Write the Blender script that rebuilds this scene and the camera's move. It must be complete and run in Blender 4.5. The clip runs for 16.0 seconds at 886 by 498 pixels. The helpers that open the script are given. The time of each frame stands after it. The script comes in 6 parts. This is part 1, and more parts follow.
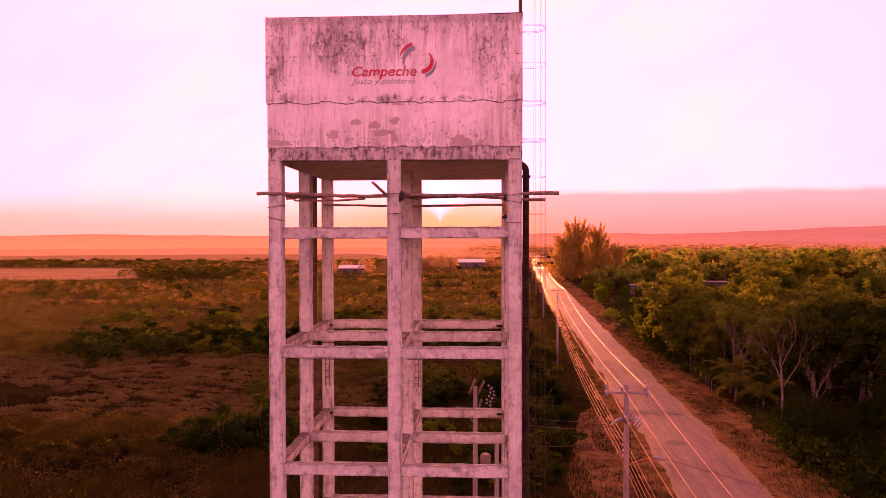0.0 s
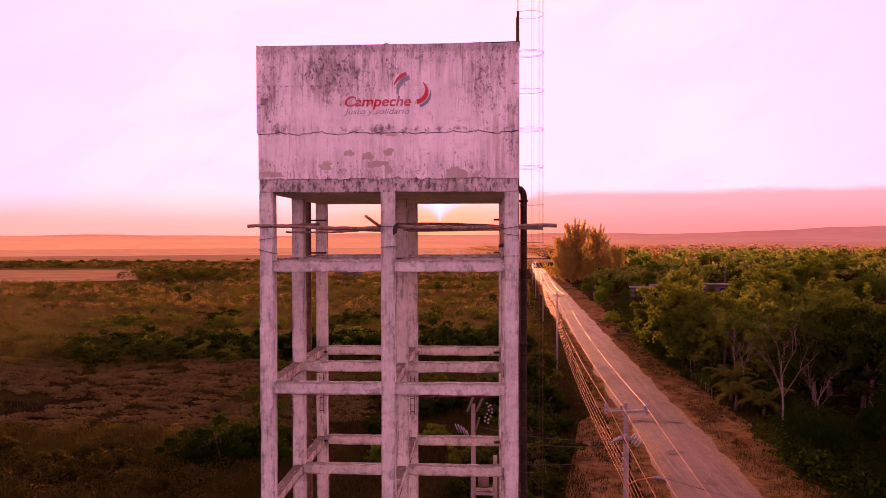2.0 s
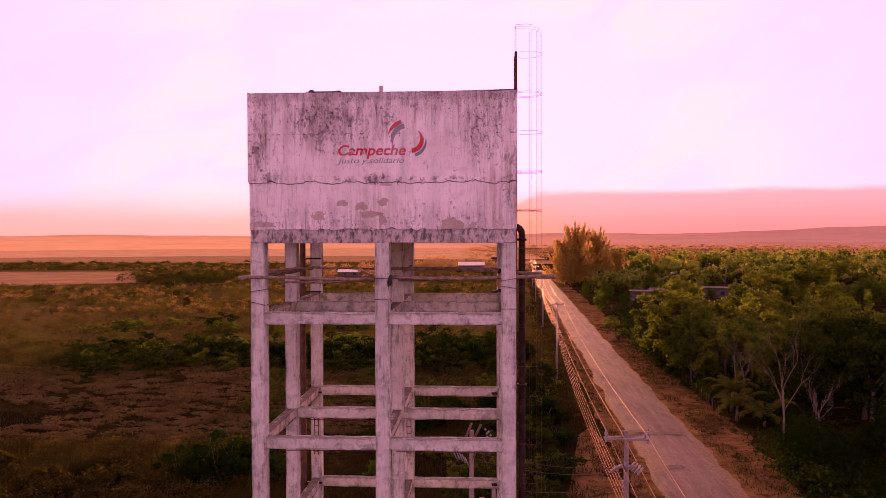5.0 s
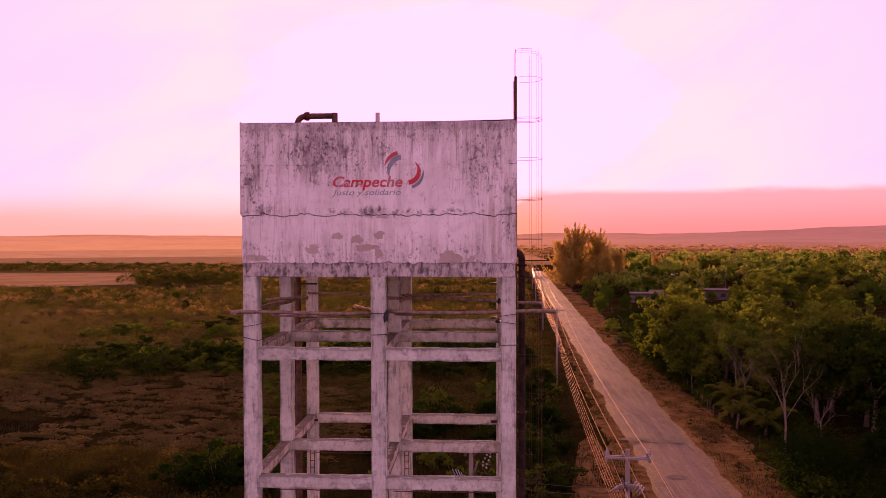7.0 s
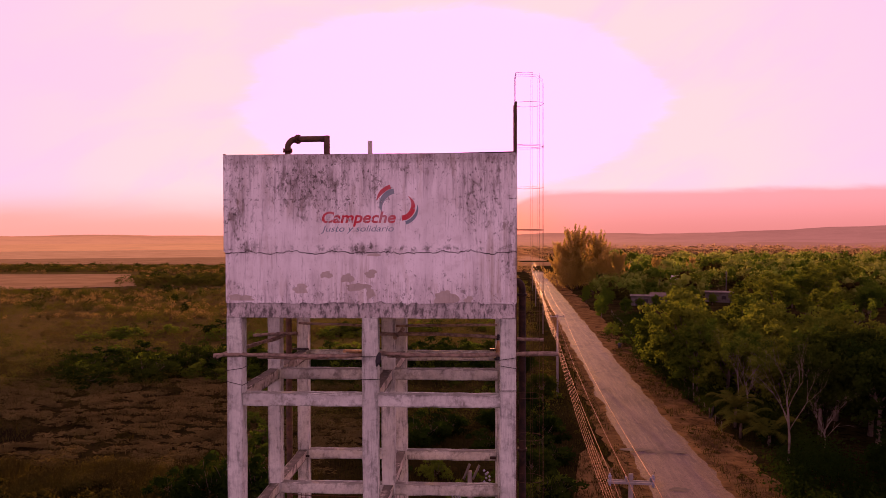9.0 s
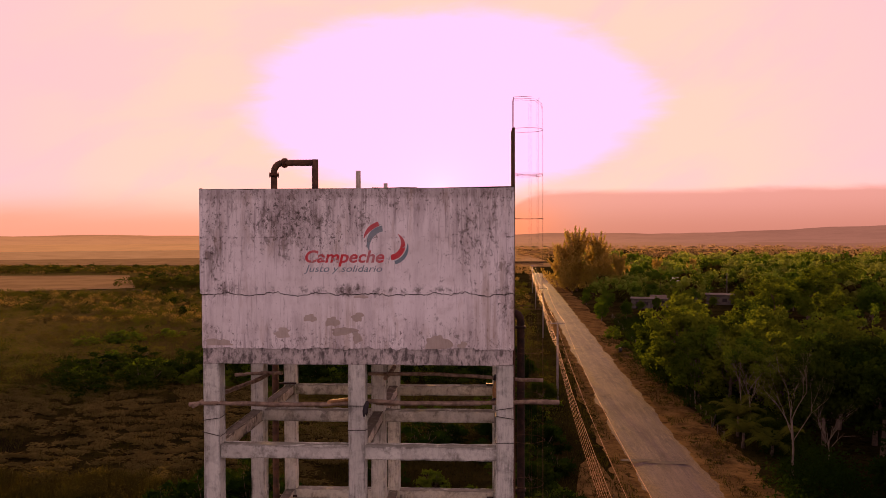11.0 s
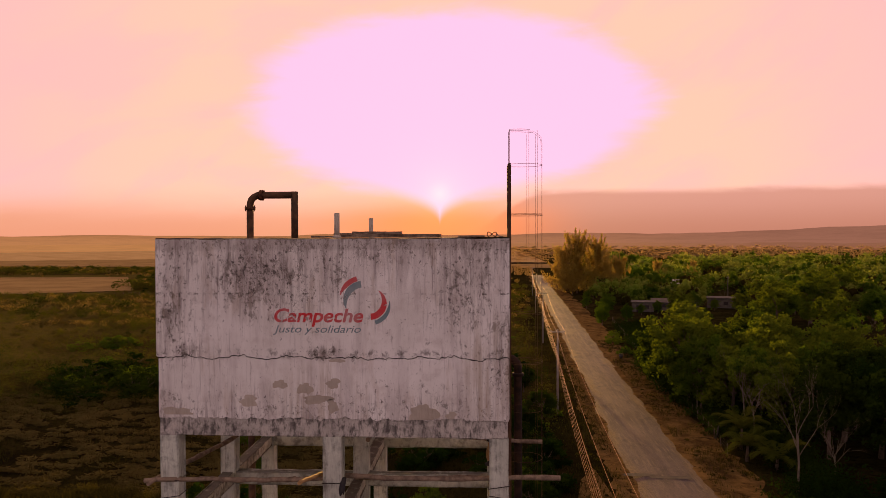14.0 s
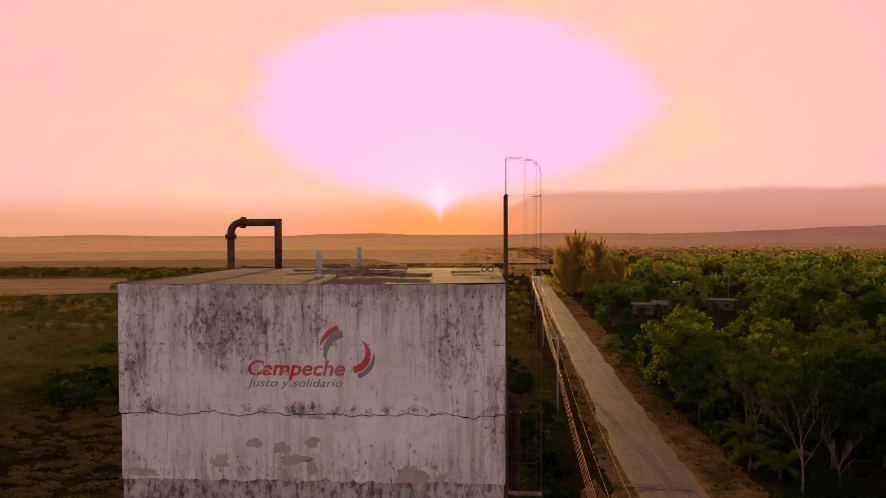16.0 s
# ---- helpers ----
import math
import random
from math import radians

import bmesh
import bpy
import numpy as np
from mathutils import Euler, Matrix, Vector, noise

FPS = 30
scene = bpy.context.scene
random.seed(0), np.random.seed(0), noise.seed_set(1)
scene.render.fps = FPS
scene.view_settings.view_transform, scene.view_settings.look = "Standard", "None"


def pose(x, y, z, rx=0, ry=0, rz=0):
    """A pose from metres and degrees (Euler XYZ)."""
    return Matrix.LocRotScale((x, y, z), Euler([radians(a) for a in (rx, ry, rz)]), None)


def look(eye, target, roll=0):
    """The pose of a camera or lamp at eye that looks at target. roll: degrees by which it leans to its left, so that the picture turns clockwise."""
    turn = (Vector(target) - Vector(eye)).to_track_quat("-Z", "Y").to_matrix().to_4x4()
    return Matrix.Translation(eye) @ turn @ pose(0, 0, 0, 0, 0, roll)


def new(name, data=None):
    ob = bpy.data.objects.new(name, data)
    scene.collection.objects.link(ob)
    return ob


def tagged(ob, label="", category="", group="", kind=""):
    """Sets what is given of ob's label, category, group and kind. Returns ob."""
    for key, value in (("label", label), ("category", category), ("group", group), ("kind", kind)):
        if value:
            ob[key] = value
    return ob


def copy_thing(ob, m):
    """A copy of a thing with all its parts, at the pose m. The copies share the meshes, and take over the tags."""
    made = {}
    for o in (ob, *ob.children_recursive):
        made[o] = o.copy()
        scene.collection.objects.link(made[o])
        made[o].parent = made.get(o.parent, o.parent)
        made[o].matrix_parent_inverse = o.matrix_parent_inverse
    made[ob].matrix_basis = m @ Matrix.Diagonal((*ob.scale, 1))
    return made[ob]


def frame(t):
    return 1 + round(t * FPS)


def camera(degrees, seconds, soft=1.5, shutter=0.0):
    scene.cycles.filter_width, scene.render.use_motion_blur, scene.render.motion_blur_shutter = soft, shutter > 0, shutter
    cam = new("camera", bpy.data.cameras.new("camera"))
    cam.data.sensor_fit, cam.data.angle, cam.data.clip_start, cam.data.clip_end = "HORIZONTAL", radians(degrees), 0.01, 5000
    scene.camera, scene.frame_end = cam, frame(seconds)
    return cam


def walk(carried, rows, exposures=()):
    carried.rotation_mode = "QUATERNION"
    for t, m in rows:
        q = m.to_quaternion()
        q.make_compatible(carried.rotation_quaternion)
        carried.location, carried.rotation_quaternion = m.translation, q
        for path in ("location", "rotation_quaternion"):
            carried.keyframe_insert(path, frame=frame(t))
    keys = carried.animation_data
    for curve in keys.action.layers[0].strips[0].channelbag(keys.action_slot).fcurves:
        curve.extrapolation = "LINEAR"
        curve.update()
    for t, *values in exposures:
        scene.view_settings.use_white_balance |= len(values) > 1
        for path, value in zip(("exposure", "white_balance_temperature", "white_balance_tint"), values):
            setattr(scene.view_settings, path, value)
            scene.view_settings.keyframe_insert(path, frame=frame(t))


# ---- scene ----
cam = camera(63.0, 16.0, 0.7)
YAW = 3.16
# seconds, eye x, y, z, pitch, roll
PATH = [
    (0.0, 2.081, -16.831, 17.960, -0.88, -0.10),
    (0.5, 2.103, -16.710, 18.186, -0.88, -0.10),
    (1.0, 2.124, -16.607, 18.350, -0.89, -0.11),
    (1.5, 2.150, -16.517, 18.543, -0.89, -0.11),
    (2.0, 2.174, -16.436, 18.733, -0.89, -0.11),
    (2.5, 2.188, -16.352, 18.923, -0.89, -0.12),
    (3.0, 2.204, -16.277, 19.113, -0.90, -0.12),
    (3.5, 2.216, -16.198, 19.309, -0.90, -0.12),
    (4.0, 2.228, -16.124, 19.511, -0.90, -0.12),
    (6.5, 2.269, -15.731, 20.450, -0.91, -0.14),
    (7.0, 2.275, -15.565, 20.637, -0.92, -0.14),
    (7.5, 2.287, -15.377, 20.829, -0.92, -0.15),
    (8.0, 2.296, -15.167, 21.030, -0.92, -0.15),
    (8.5, 2.305, -14.921, 21.230, -0.92, -0.15),
    (9.0, 2.317, -14.654, 21.433, -0.93, -0.15),
    (11.5, 2.439, -13.362, 22.373, -0.94, -0.17),
    (12.0, 2.463, -13.097, 22.525, -0.94, -0.17),
    (12.5, 2.485, -12.839, 22.674, -0.94, -0.17),
    (13.0, 2.510, -12.570, 22.823, -0.95, -0.18),
    (13.5, 2.536, -12.311, 22.988, -0.95, -0.18),
    (14.0, 2.560, -12.063, 23.160, -0.95, -0.18),
    (14.5, 2.581, -11.798, 23.333, -0.95, -0.19),
    (15.0, 2.607, -11.520, 23.505, -0.95, -0.19),
    (15.5, 2.633, -11.244, 23.681, -0.96, -0.19),
    (16.0, 2.663, -10.984, 23.854, -0.96, -0.20),
]
# the clip's camera opens up while the sun is hidden by the tank and closes down once it clears it
EXPOSURES = [(0.0, 0.50, 9700, 120), (0.5, 0.19, 8000, 94), (1.3, 0.29, 7500, 82), (4.2, 0.26, 7300, 75), (6.5, 0.12, 6800, 56), (9.2, -0.08, 6600, 40), (11.3, -0.28, 6950, -4), (12.7, -0.37, 7000, -12), (16.0, -0.47, 6900, -19)]
walk(cam, [(t, pose(x, y, z, 90 + pitch, 0, YAW) @ pose(0, 0, 0, 0, 0, roll)) for t, x, y, z, pitch, roll in PATH], EXPOSURES)

# ---------------------------------------------------------------- light
SUN_AZ, SUN_EL = 3.4, 3.4      # degrees left of +y, degrees up


def bearing(az, el):
    a, e = radians(az), radians(el)
    return Vector((-math.sin(a) * math.cos(e), math.cos(a) * math.cos(e), math.sin(e)))


SUN_DIR = bearing(SUN_AZ, SUN_EL)
sun = new("sun", bpy.data.lights.new("sun", "SUN"))
sun.data.energy, sun.data.angle, sun.data.color = 8.0, radians(0.8), (1.0, 0.50, 0.17)
sun.matrix_world = look((0, 0, 60), Vector((0, 0, 60)) - SUN_DIR)


class Net:
    """A small wrapper round a node tree."""

    def __init__(self, tree):
        self.t = tree

    def node(self, kind, operation="", data_type="", blend_type="", interpolation_type="", feature="", use_clamp=False):
        n = self.t.nodes.new(kind)
        if operation:
            n.operation = operation
        if data_type:
            n.data_type = data_type
        if blend_type:
            n.blend_type = blend_type
        if interpolation_type:
            n.interpolation_type = interpolation_type
        if feature:
            n.feature = feature
        if use_clamp:
            n.use_clamp = True
        return n

    def put(self, socket, value):
        if isinstance(value, bpy.types.NodeSocket):
            self.t.links.new(value, socket)
        elif isinstance(value, (tuple, list)):
            socket.default_value = (*value, 1.0) if len(value) == 3 and len(socket.default_value) == 4 else value
        else:
            socket.default_value = value

    def math(self, op, a, b=0.0, c=0.0, clamp=False):
        n = self.node("ShaderNodeMath", operation=op, use_clamp=clamp)
        for s, v in zip(n.inputs, (a, b, c)):
            self.put(s, v)
        return n.outputs[0]

    def smooth(self, x, lo, hi):
        n = self.node("ShaderNodeMapRange", interpolation_type="SMOOTHSTEP")
        for s, v in zip(n.inputs, (x, lo, hi, 0.0, 1.0)):
            self.put(s, v)
        return n.outputs[0]

    def mix(self, fac, a, b, blend="MIX"):
        n = self.node("ShaderNodeMix", data_type="RGBA", blend_type=blend)
        self.put(n.inputs[0], fac), self.put(n.inputs[6], a), self.put(n.inputs[7], b)
        return n.outputs[2]

    def noise(self, vec, scale, detail=4.0, rough=0.55, distort=0.0):
        n = self.node("ShaderNodeTexNoise")
        self.put(n.inputs["Vector"], vec)
        for k, v in (("Scale", scale), ("Detail", detail), ("Roughness", rough), ("Distortion", distort)):
            n.inputs[k].default_value = v
        return n.outputs["Fac"]

    def stretch(self, vec, sx, sy, sz, ox=0.0, oy=0.0, oz=0.0):
        n = self.node("ShaderNodeMapping")
        self.put(n.inputs["Vector"], vec)
        n.inputs["Scale"].default_value, n.inputs["Location"].default_value = (sx, sy, sz), (ox, oy, oz)
        return n.outputs[0]

    def grey(self, x):
        n = self.node("ShaderNodeCombineXYZ")
        for i in range(3):
            self.put(n.inputs[i], x)
        return n.outputs[0]

    def split(self, vec):
        n = self.node("ShaderNodeSeparateXYZ")
        self.put(n.inputs[0], vec)
        return n.outputs


def build_sky():
    world = bpy.data.worlds.new("dusk_sky")
    world.use_nodes = True
    scene.world = world
    world.node_tree.nodes.clear()
    k = Net(world.node_tree)
    way = k.node("ShaderNodeTexCoord").outputs["Generated"]
    x, y, z = k.split(way)
    el = k.math("MULTIPLY", k.math("ARCSINE", z), 57.2958)                         # degrees up
    az = k.math("MULTIPLY", k.math("ARCTAN2", x, y), 57.2958)                      # degrees right of +y
    cosang = k.node("ShaderNodeVectorMath", operation="DOT_PRODUCT")
    k.put(cosang.inputs[0], way), k.put(cosang.inputs[1], tuple(SUN_DIR))
    ang = k.math("MULTIPLY", k.math("ARCCOSINE", k.math("MINIMUM", cosang.outputs["Value"], 1.0)), 57.2958)
    wisps = k.noise(k.stretch(way, 3.0, 3.0, 16.0), 1.6, 5, 0.6, 0.6)
    streak = k.noise(k.stretch(way, 5.0, 2.0, 26.0), 1.2, 3, 0.5, 0.3)
    # dusk vault, warm half towards the sun
    vault = k.mix(k.smooth(ang, 28.0, 95.0), SKY_OUTER, SKY_DUSK)
    vault = k.mix(k.smooth(el, 24.0, 75.0), vault, SKY_ZENITH)
    uv = k.node("ShaderNodeCombineXYZ")
    k.put(uv.inputs[0], k.math("ADD", k.math("MULTIPLY", az, 0.045), k.math("MULTIPLY", el, 0.10)))
    k.put(uv.inputs[1], k.math("MULTIPLY", k.math("SUBTRACT", el, k.math("MULTIPLY", az, 0.55)), 0.20))
    cirrus = k.noise(uv.outputs[0], 1.0, 5, 0.55, 0.5)
    cream = k.math("MULTIPLY", k.smooth(ang, 38.0, 20.0), k.math("MULTIPLY_ADD", k.smooth(cirrus, 0.32, 0.60), 0.6, 0.4))
    vault = k.mix(cream, vault, SKY_CREAM)
    # low band over the horizon, clearer to the sun's left, a cloud bank to its right
    low = k.smooth(k.math("ADD", el, k.math("MULTIPLY", k.math("SUBTRACT", wisps, 0.5), 1.5)), 4.2, 1.0)
    band = k.mix(k.smooth(el, 0.2, 3.8), SKY_LOW, (1.46, 0.63, 0.56))
    band = k.mix(k.math("MULTIPLY", k.smooth(streak, 0.52, 0.66), 0.35), band, SKY_LOW)
    near = k.smooth(ang, 36.0, 60.0)
    vault = k.mix(k.math("MULTIPLY", low, k.math("SUBTRACT", 1.0, near)), vault, band)
    edge = k.math("ADD", k.math("MULTIPLY", k.smooth(az, -2.0, 5.0), 3.5), k.math("MULTIPLY", k.math("SUBTRACT", wisps, 0.5), 1.1))
    bank = k.math("MULTIPLY", k.smooth(k.math("SUBTRACT", edge, el), -0.25, 0.35), k.smooth(az, -2.5, 3.0))
    bank = k.math("MULTIPLY", bank, k.math("SUBTRACT", 1.0, near))
    vault = k.mix(k.math("MULTIPLY", bank, 0.92), vault, k.mix(k.smooth(el, 0.0, 3.4), SKY_BANK_LOW, SKY_BANK))
    # the air round the sun itself
    vault = k.mix(k.math("MULTIPLY", k.math("MULTIPLY", k.smooth(ang, 13.0, 1.0), k.smooth(el, 4.0, 1.0)), 0.8), vault, SKY_GLOW)
    # the overbright heart above the sun, drawn down to a point at the sun itself
    du = k.math("DIVIDE", k.math("SUBTRACT", az, -2.4), 15.4)
    dv = k.math("DIVIDE", k.math("SUBTRACT", el, 10.4), 7.0)
    r = k.math("SQRT", k.math("ADD", k.math("MULTIPLY", du, du), k.math("MULTIPLY", dv, dv)))
    r = k.math("ADD", r, k.math("MULTIPLY", k.math("SUBTRACT", wisps, 0.5), 0.40))
    aside = k.math("ABSOLUTE", k.math("ADD", az, SUN_AZ))
    cusp = k.math("SUBTRACT", el, k.math("MULTIPLY_ADD", k.math("POWER", aside, 0.45), 1.25, 1.15))
    cusp = k.math("MULTIPLY", k.smooth(cusp, -0.5, 0.9), k.math("MULTIPLY", k.smooth(aside, 11.0, 6.0), k.smooth(el, 9.0, 6.0)))
    vault = k.mix(k.math("MAXIMUM", k.smooth(r, 1.12, 0.88), cusp), vault, SKY_HEART)
    # the bright air close round the sun
    halo = k.math("MULTIPLY", k.math("EXPONENT", k.math("MULTIPLY", ang, -0.8)), 0.42)
    halo = k.math("ADD", halo, k.math("MULTIPLY", k.smooth(ang, 1.3, 0.05), 0.12))
    vault = k.mix(1.0, vault, k.mix(1.0, k.grey(halo), (1.0, 0.50, 0.15), "MULTIPLY"), "ADD")
    nishita = k.node("ShaderNodeTexSky")
    nishita.sky_type, nishita.sun_disc = "NISHITA", False
    nishita.sun_elevation, nishita.sun_rotation = radians(SUN_EL), radians(-SUN_AZ)
    nishita.dust_density, nishita.air_density = 1.0, 1.0
    back = k.node("ShaderNodeBackground")
    k.put(back.inputs["Color"], vault)
    back.inputs["Strength"].default_value = 1.0
    base = k.node("ShaderNodeBackground")
    k.put(base.inputs["Color"], nishita.outputs[0])
    base.inputs["Strength"].default_value = 0.003
    both = k.node("ShaderNodeAddShader")
    k.put(both.inputs[0], back.outputs[0]), k.put(both.inputs[1], base.outputs[0])
    out = k.node("ShaderNodeOutputWorld")
    k.put(out.inputs["Surface"], both.outputs[0])


SKY_OUTER, SKY_CREAM, SKY_HEART = (1.5, 0.68, 0.82), (1.58, 0.79, 0.72), (1.65, 0.77, 1.36)
SKY_DUSK, SKY_ZENITH = (1.15, 0.73, 0.93), (0.22, 0.17, 0.13)
SKY_LOW, SKY_BANK, SKY_BANK_LOW, SKY_GLOW = (1.25, 0.455, 0.34), (1.00, 0.40, 0.38), (0.76, 0.27, 0.235), (1.75, 0.37, 0.14)
build_sky()


# ---------------------------------------------------------------- materials
def surface(name, build):
    m = bpy.data.materials.new(name)
    m.use_nodes = True
    m.node_tree.nodes.clear()
    k = Net(m.node_tree)
    out = k.node("ShaderNodeOutputMaterial")
    k.put(out.inputs["Surface"], build(k))
    return m


def shader(k, color, rough=0.8, metal=0.0, height=None, strength=0.3, depth=0.02, spec=0.3):
    p = k.node("ShaderNodeBsdfPrincipled")
    k.put(p.inputs["Base Color"], color), k.put(p.inputs["Roughness"], rough), k.put(p.inputs["Metallic"], metal)
    p.inputs["Specular IOR Level"].default_value = spec
    if height is not None:
        b = k.node("ShaderNodeBump")
        b.inputs["Strength"].default_value, b.inputs["Distance"].default_value = strength, depth
        k.put(b.inputs["Height"], height)
        k.put(p.inputs["Normal"], b.outputs[0])
    return p.outputs[0]


def place(k, own=False):
    """Object coordinates; own: shifted for every object."""
    v = k.node("ShaderNodeTexCoord").outputs["Object"]
    if own:
        n = k.node("ShaderNodeVectorMath", operation="ADD")
        c = k.node("ShaderNodeCombineXYZ")
        rnd = k.math("MULTIPLY", k.node("ShaderNodeObjectInfo").outputs["Random"], 57.0)
        for i in range(3):
            k.put(c.inputs[i], rnd)
        k.put(n.inputs[0], v), k.put(n.inputs[1], c.outputs[0])
        v = n.outputs[0]
    return v


def concrete(light, dark, stain, amount=0.5, grain=(6.0, 6.0, 0.7), cross=None, streak=0.8, bite=(0.50, 0.71)):
    """Old cast concrete. grain: stretch of the dirt runs; cross: the two short axes and their sizes, for grimy arrises."""
    def build(k):
        v = place(k, True)
        big, mid, fine = k.noise(v, 0.9, 6, 0.62, 0.4), k.noise(v, 4.5, 9, 0.72, 0.3), k.noise(v, 34.0, 5, 0.65)
        runs = k.noise(k.stretch(v, *grain), 1.6, 8, 0.68, 0.25)
        hair = k.noise(k.stretch(v, *[3.0 * g for g in grain]), 2.2, 5, 0.7)
        brown = tuple(0.45 * p + 0.75 * q for p, q in zip(dark, stain))
        c = k.mix(k.smooth(big, 0.30, 0.70), light, dark)
        c = k.mix(k.math("MULTIPLY", k.smooth(mid, 0.46, 0.62), 0.55 * amount), c, brown)
        c = k.mix(k.math("MULTIPLY", k.smooth(hair, 0.46, 0.66), 0.55 * amount), c, brown)
        dirt = k.math("ADD", runs, k.math("MULTIPLY", k.math("SUBTRACT", mid, 0.5), 0.45))
        if cross:
            xyz = k.split(k.node("ShaderNodeTexCoord").outputs["Object"])
            gap = [k.math("MINIMUM", k.math("ABSOLUTE", xyz[i]), k.math("ABSOLUTE", k.math("SUBTRACT", size, xyz[i]))) for i, size in cross]
            arris = k.smooth(k.math("MAXIMUM", gap[0], gap[1]), 0.075, 0.0)
            dirt = k.math("ADD", dirt, k.math("MULTIPLY", arris, 0.09))
            up = k.split(k.node("ShaderNodeNewGeometry").outputs["Normal"])[2]
            dirt = k.math("ADD", dirt, k.math("MULTIPLY", k.smooth(up, 0.3, 0.8), 0.22))
        c = k.mix(k.math("MULTIPLY", k.smooth(dirt, *bite), amount * streak), c, stain)
        h = k.math("ADD", k.math("MULTIPLY", fine, 0.5), k.math("SUBTRACT", mid, k.math("MULTIPLY", dirt, 0.4)))
        return shader(k, c, 0.92, 0.0, h, 0.6, 0.025, 0.15)
    return build


def painted_plaster(k):
    v = place(k)
    x, y, z = k.split(v)
    big, mid, grit = k.noise(v, 0.7, 6, 0.62), k.noise(v, 3.0, 7, 0.68), k.noise(v, 42.0, 4, 0.6)

    def near(cx, cz, sx, sz, r0, r1):
        d = k.node("ShaderNodeVectorMath", operation="DISTANCE")
        k.put(d.inputs[0], k.stretch(v, sx, 0.0, sz)), k.put(d.inputs[1], (cx * sx, 0.0, cz * sz))
        return k.smooth(d.outputs["Value"], r1, r0)

    rim = k.smooth(z, 22.2, 23.1)
    mass = None
    for cx, cz, sx, sz, r1, weight in ((-1.25, 22.55, 0.62, 0.95, 1.05, 0.85), (-2.75, 22.0, 1.5, 0.62, 0.95, 0.7), (0.05, 22.55, 1.3, 0.8, 0.8, 0.55), (-0.55, 22.05, 1.1, 1.1, 0.7, 0.55),
                                       (2.3, 22.35, 1.0, 0.62, 1.05, 0.62), (2.85, 21.2, 2.2, 0.55, 0.9, 0.7), (-0.1, 21.2, 1.6, 2.6, 0.6, 0.9), (-2.5, 21.25, 1.5, 2.2, 0.6, 0.9), (1.1, 22.9, 0.7, 1.6, 0.7, 0.5)):
        spot = k.math("MULTIPLY", near(cx, cz, sx, sz, 0.05, r1), weight)
        mass = spot if mass is None else k.math("MAXIMUM", mass, spot)
    foot = k.math("MULTIPLY", k.smooth(z, 20.9, 20.1), 0.45)
    damp = k.math("MAXIMUM", k.math("MAXIMUM", mass, k.math("MULTIPLY", rim, 0.55)), foot)
    # coat: lilac-white paint, dulled in broad washes that run down
    wash = k.noise(k.stretch(v, 2.0, 1.0, 0.30, 5.0), 1.0, 6, 0.62, 0.3)
    c = k.mix(k.smooth(big, 0.35, 0.68), (0.86, 0.82, 0.795), (0.74, 0.70, 0.665))
    c = k.mix(k.math("MULTIPLY", k.smooth(k.math("ADD", wash, k.math("MULTIPLY", damp, 0.16)), 0.48, 0.72), 0.62), c, (0.40, 0.335, 0.325))
    c = k.mix(k.math("MULTIPLY", k.smooth(mid, 0.5, 0.68), 0.35), c, (0.50, 0.42, 0.39))
    # thin runs of dirt
    runs = k.noise(k.stretch(v, 11.0, 1.0, 0.55), 1.0, 9, 0.74, 0.25)
    c = k.mix(k.math("MULTIPLY", k.smooth(k.math("ADD", runs, k.math("MULTIPLY", damp, 0.13)), 0.55, 0.72), 0.62), c, (0.20, 0.155, 0.145))
    hair = k.noise(k.stretch(v, 30.0, 1.0, 1.3, 9.0), 1.0, 6, 0.7, 0.2)
    c = k.mix(k.math("MULTIPLY", k.smooth(k.math("ADD", hair, k.math("MULTIPLY", damp, 0.08)), 0.55, 0.70), 0.5), c, (0.30, 0.25, 0.24))
    # flaky mildew: ragged islands, dense where the wall stays damp
    grime = k.noise(k.stretch(v, 7.0, 1.0, 2.6, 4.0), 1.0, 10, 0.75, 0.3)
    c = k.mix(k.math("MULTIPLY", k.smooth(k.math("ADD", grime, k.math("MULTIPLY", damp, 0.14)), 0.585, 0.69), 0.5), c, (0.19, 0.15, 0.13))
    flake = k.noise(k.stretch(v, 1.15, 1.0, 0.9), 4.6, 12, 0.78, 0.35)
    c = k.mix(k.math("MULTIPLY", k.smooth(k.math("ADD", flake, k.math("MULTIPLY", damp, 0.115)), 0.60, 0.65), 0.62), c, (0.13, 0.10, 0.082))
    speck = k.noise(k.stretch(v, 1.2, 1.0, 0.8), 15.0, 10, 0.8, 0.3)
    c = k.mix(k.math("MULTIPLY", k.smooth(k.math("ADD", speck, k.math("MULTIPLY", damp, 0.105)), 0.60, 0.655), 0.8), c, (0.05, 0.039, 0.034))
    # bare grey strip under the rim, brown drips under the repairs
    strip_ = k.smooth(k.math("ADD", z, k.math("MULTIPLY", k.math("SUBTRACT", mid, 0.5), 0.12)), 22.92, 22.98)
    c = k.mix(k.math("MULTIPLY", strip_, 0.32), c, (0.27, 0.22, 0.20))
    drips = k.math("MULTIPLY", k.math("MAXIMUM", near(-0.15, 20.4, 0.8, 0.9, 0.1, 0.9), near(2.7, 20.8, 1.2, 0.6, 0.1, 0.9)), k.smooth(k.noise(k.stretch(v, 9.0, 1.0, 0.4, 7.0), 1.0, 6, 0.7), 0.45, 0.62))
    c = k.mix(k.math("MULTIPLY", drips, 0.55), c, (0.36, 0.27, 0.18))
    # traces of the form boards
    board = k.math("ADD", z, k.math("MULTIPLY", k.math("SUBTRACT", mid, 0.5), 0.06))
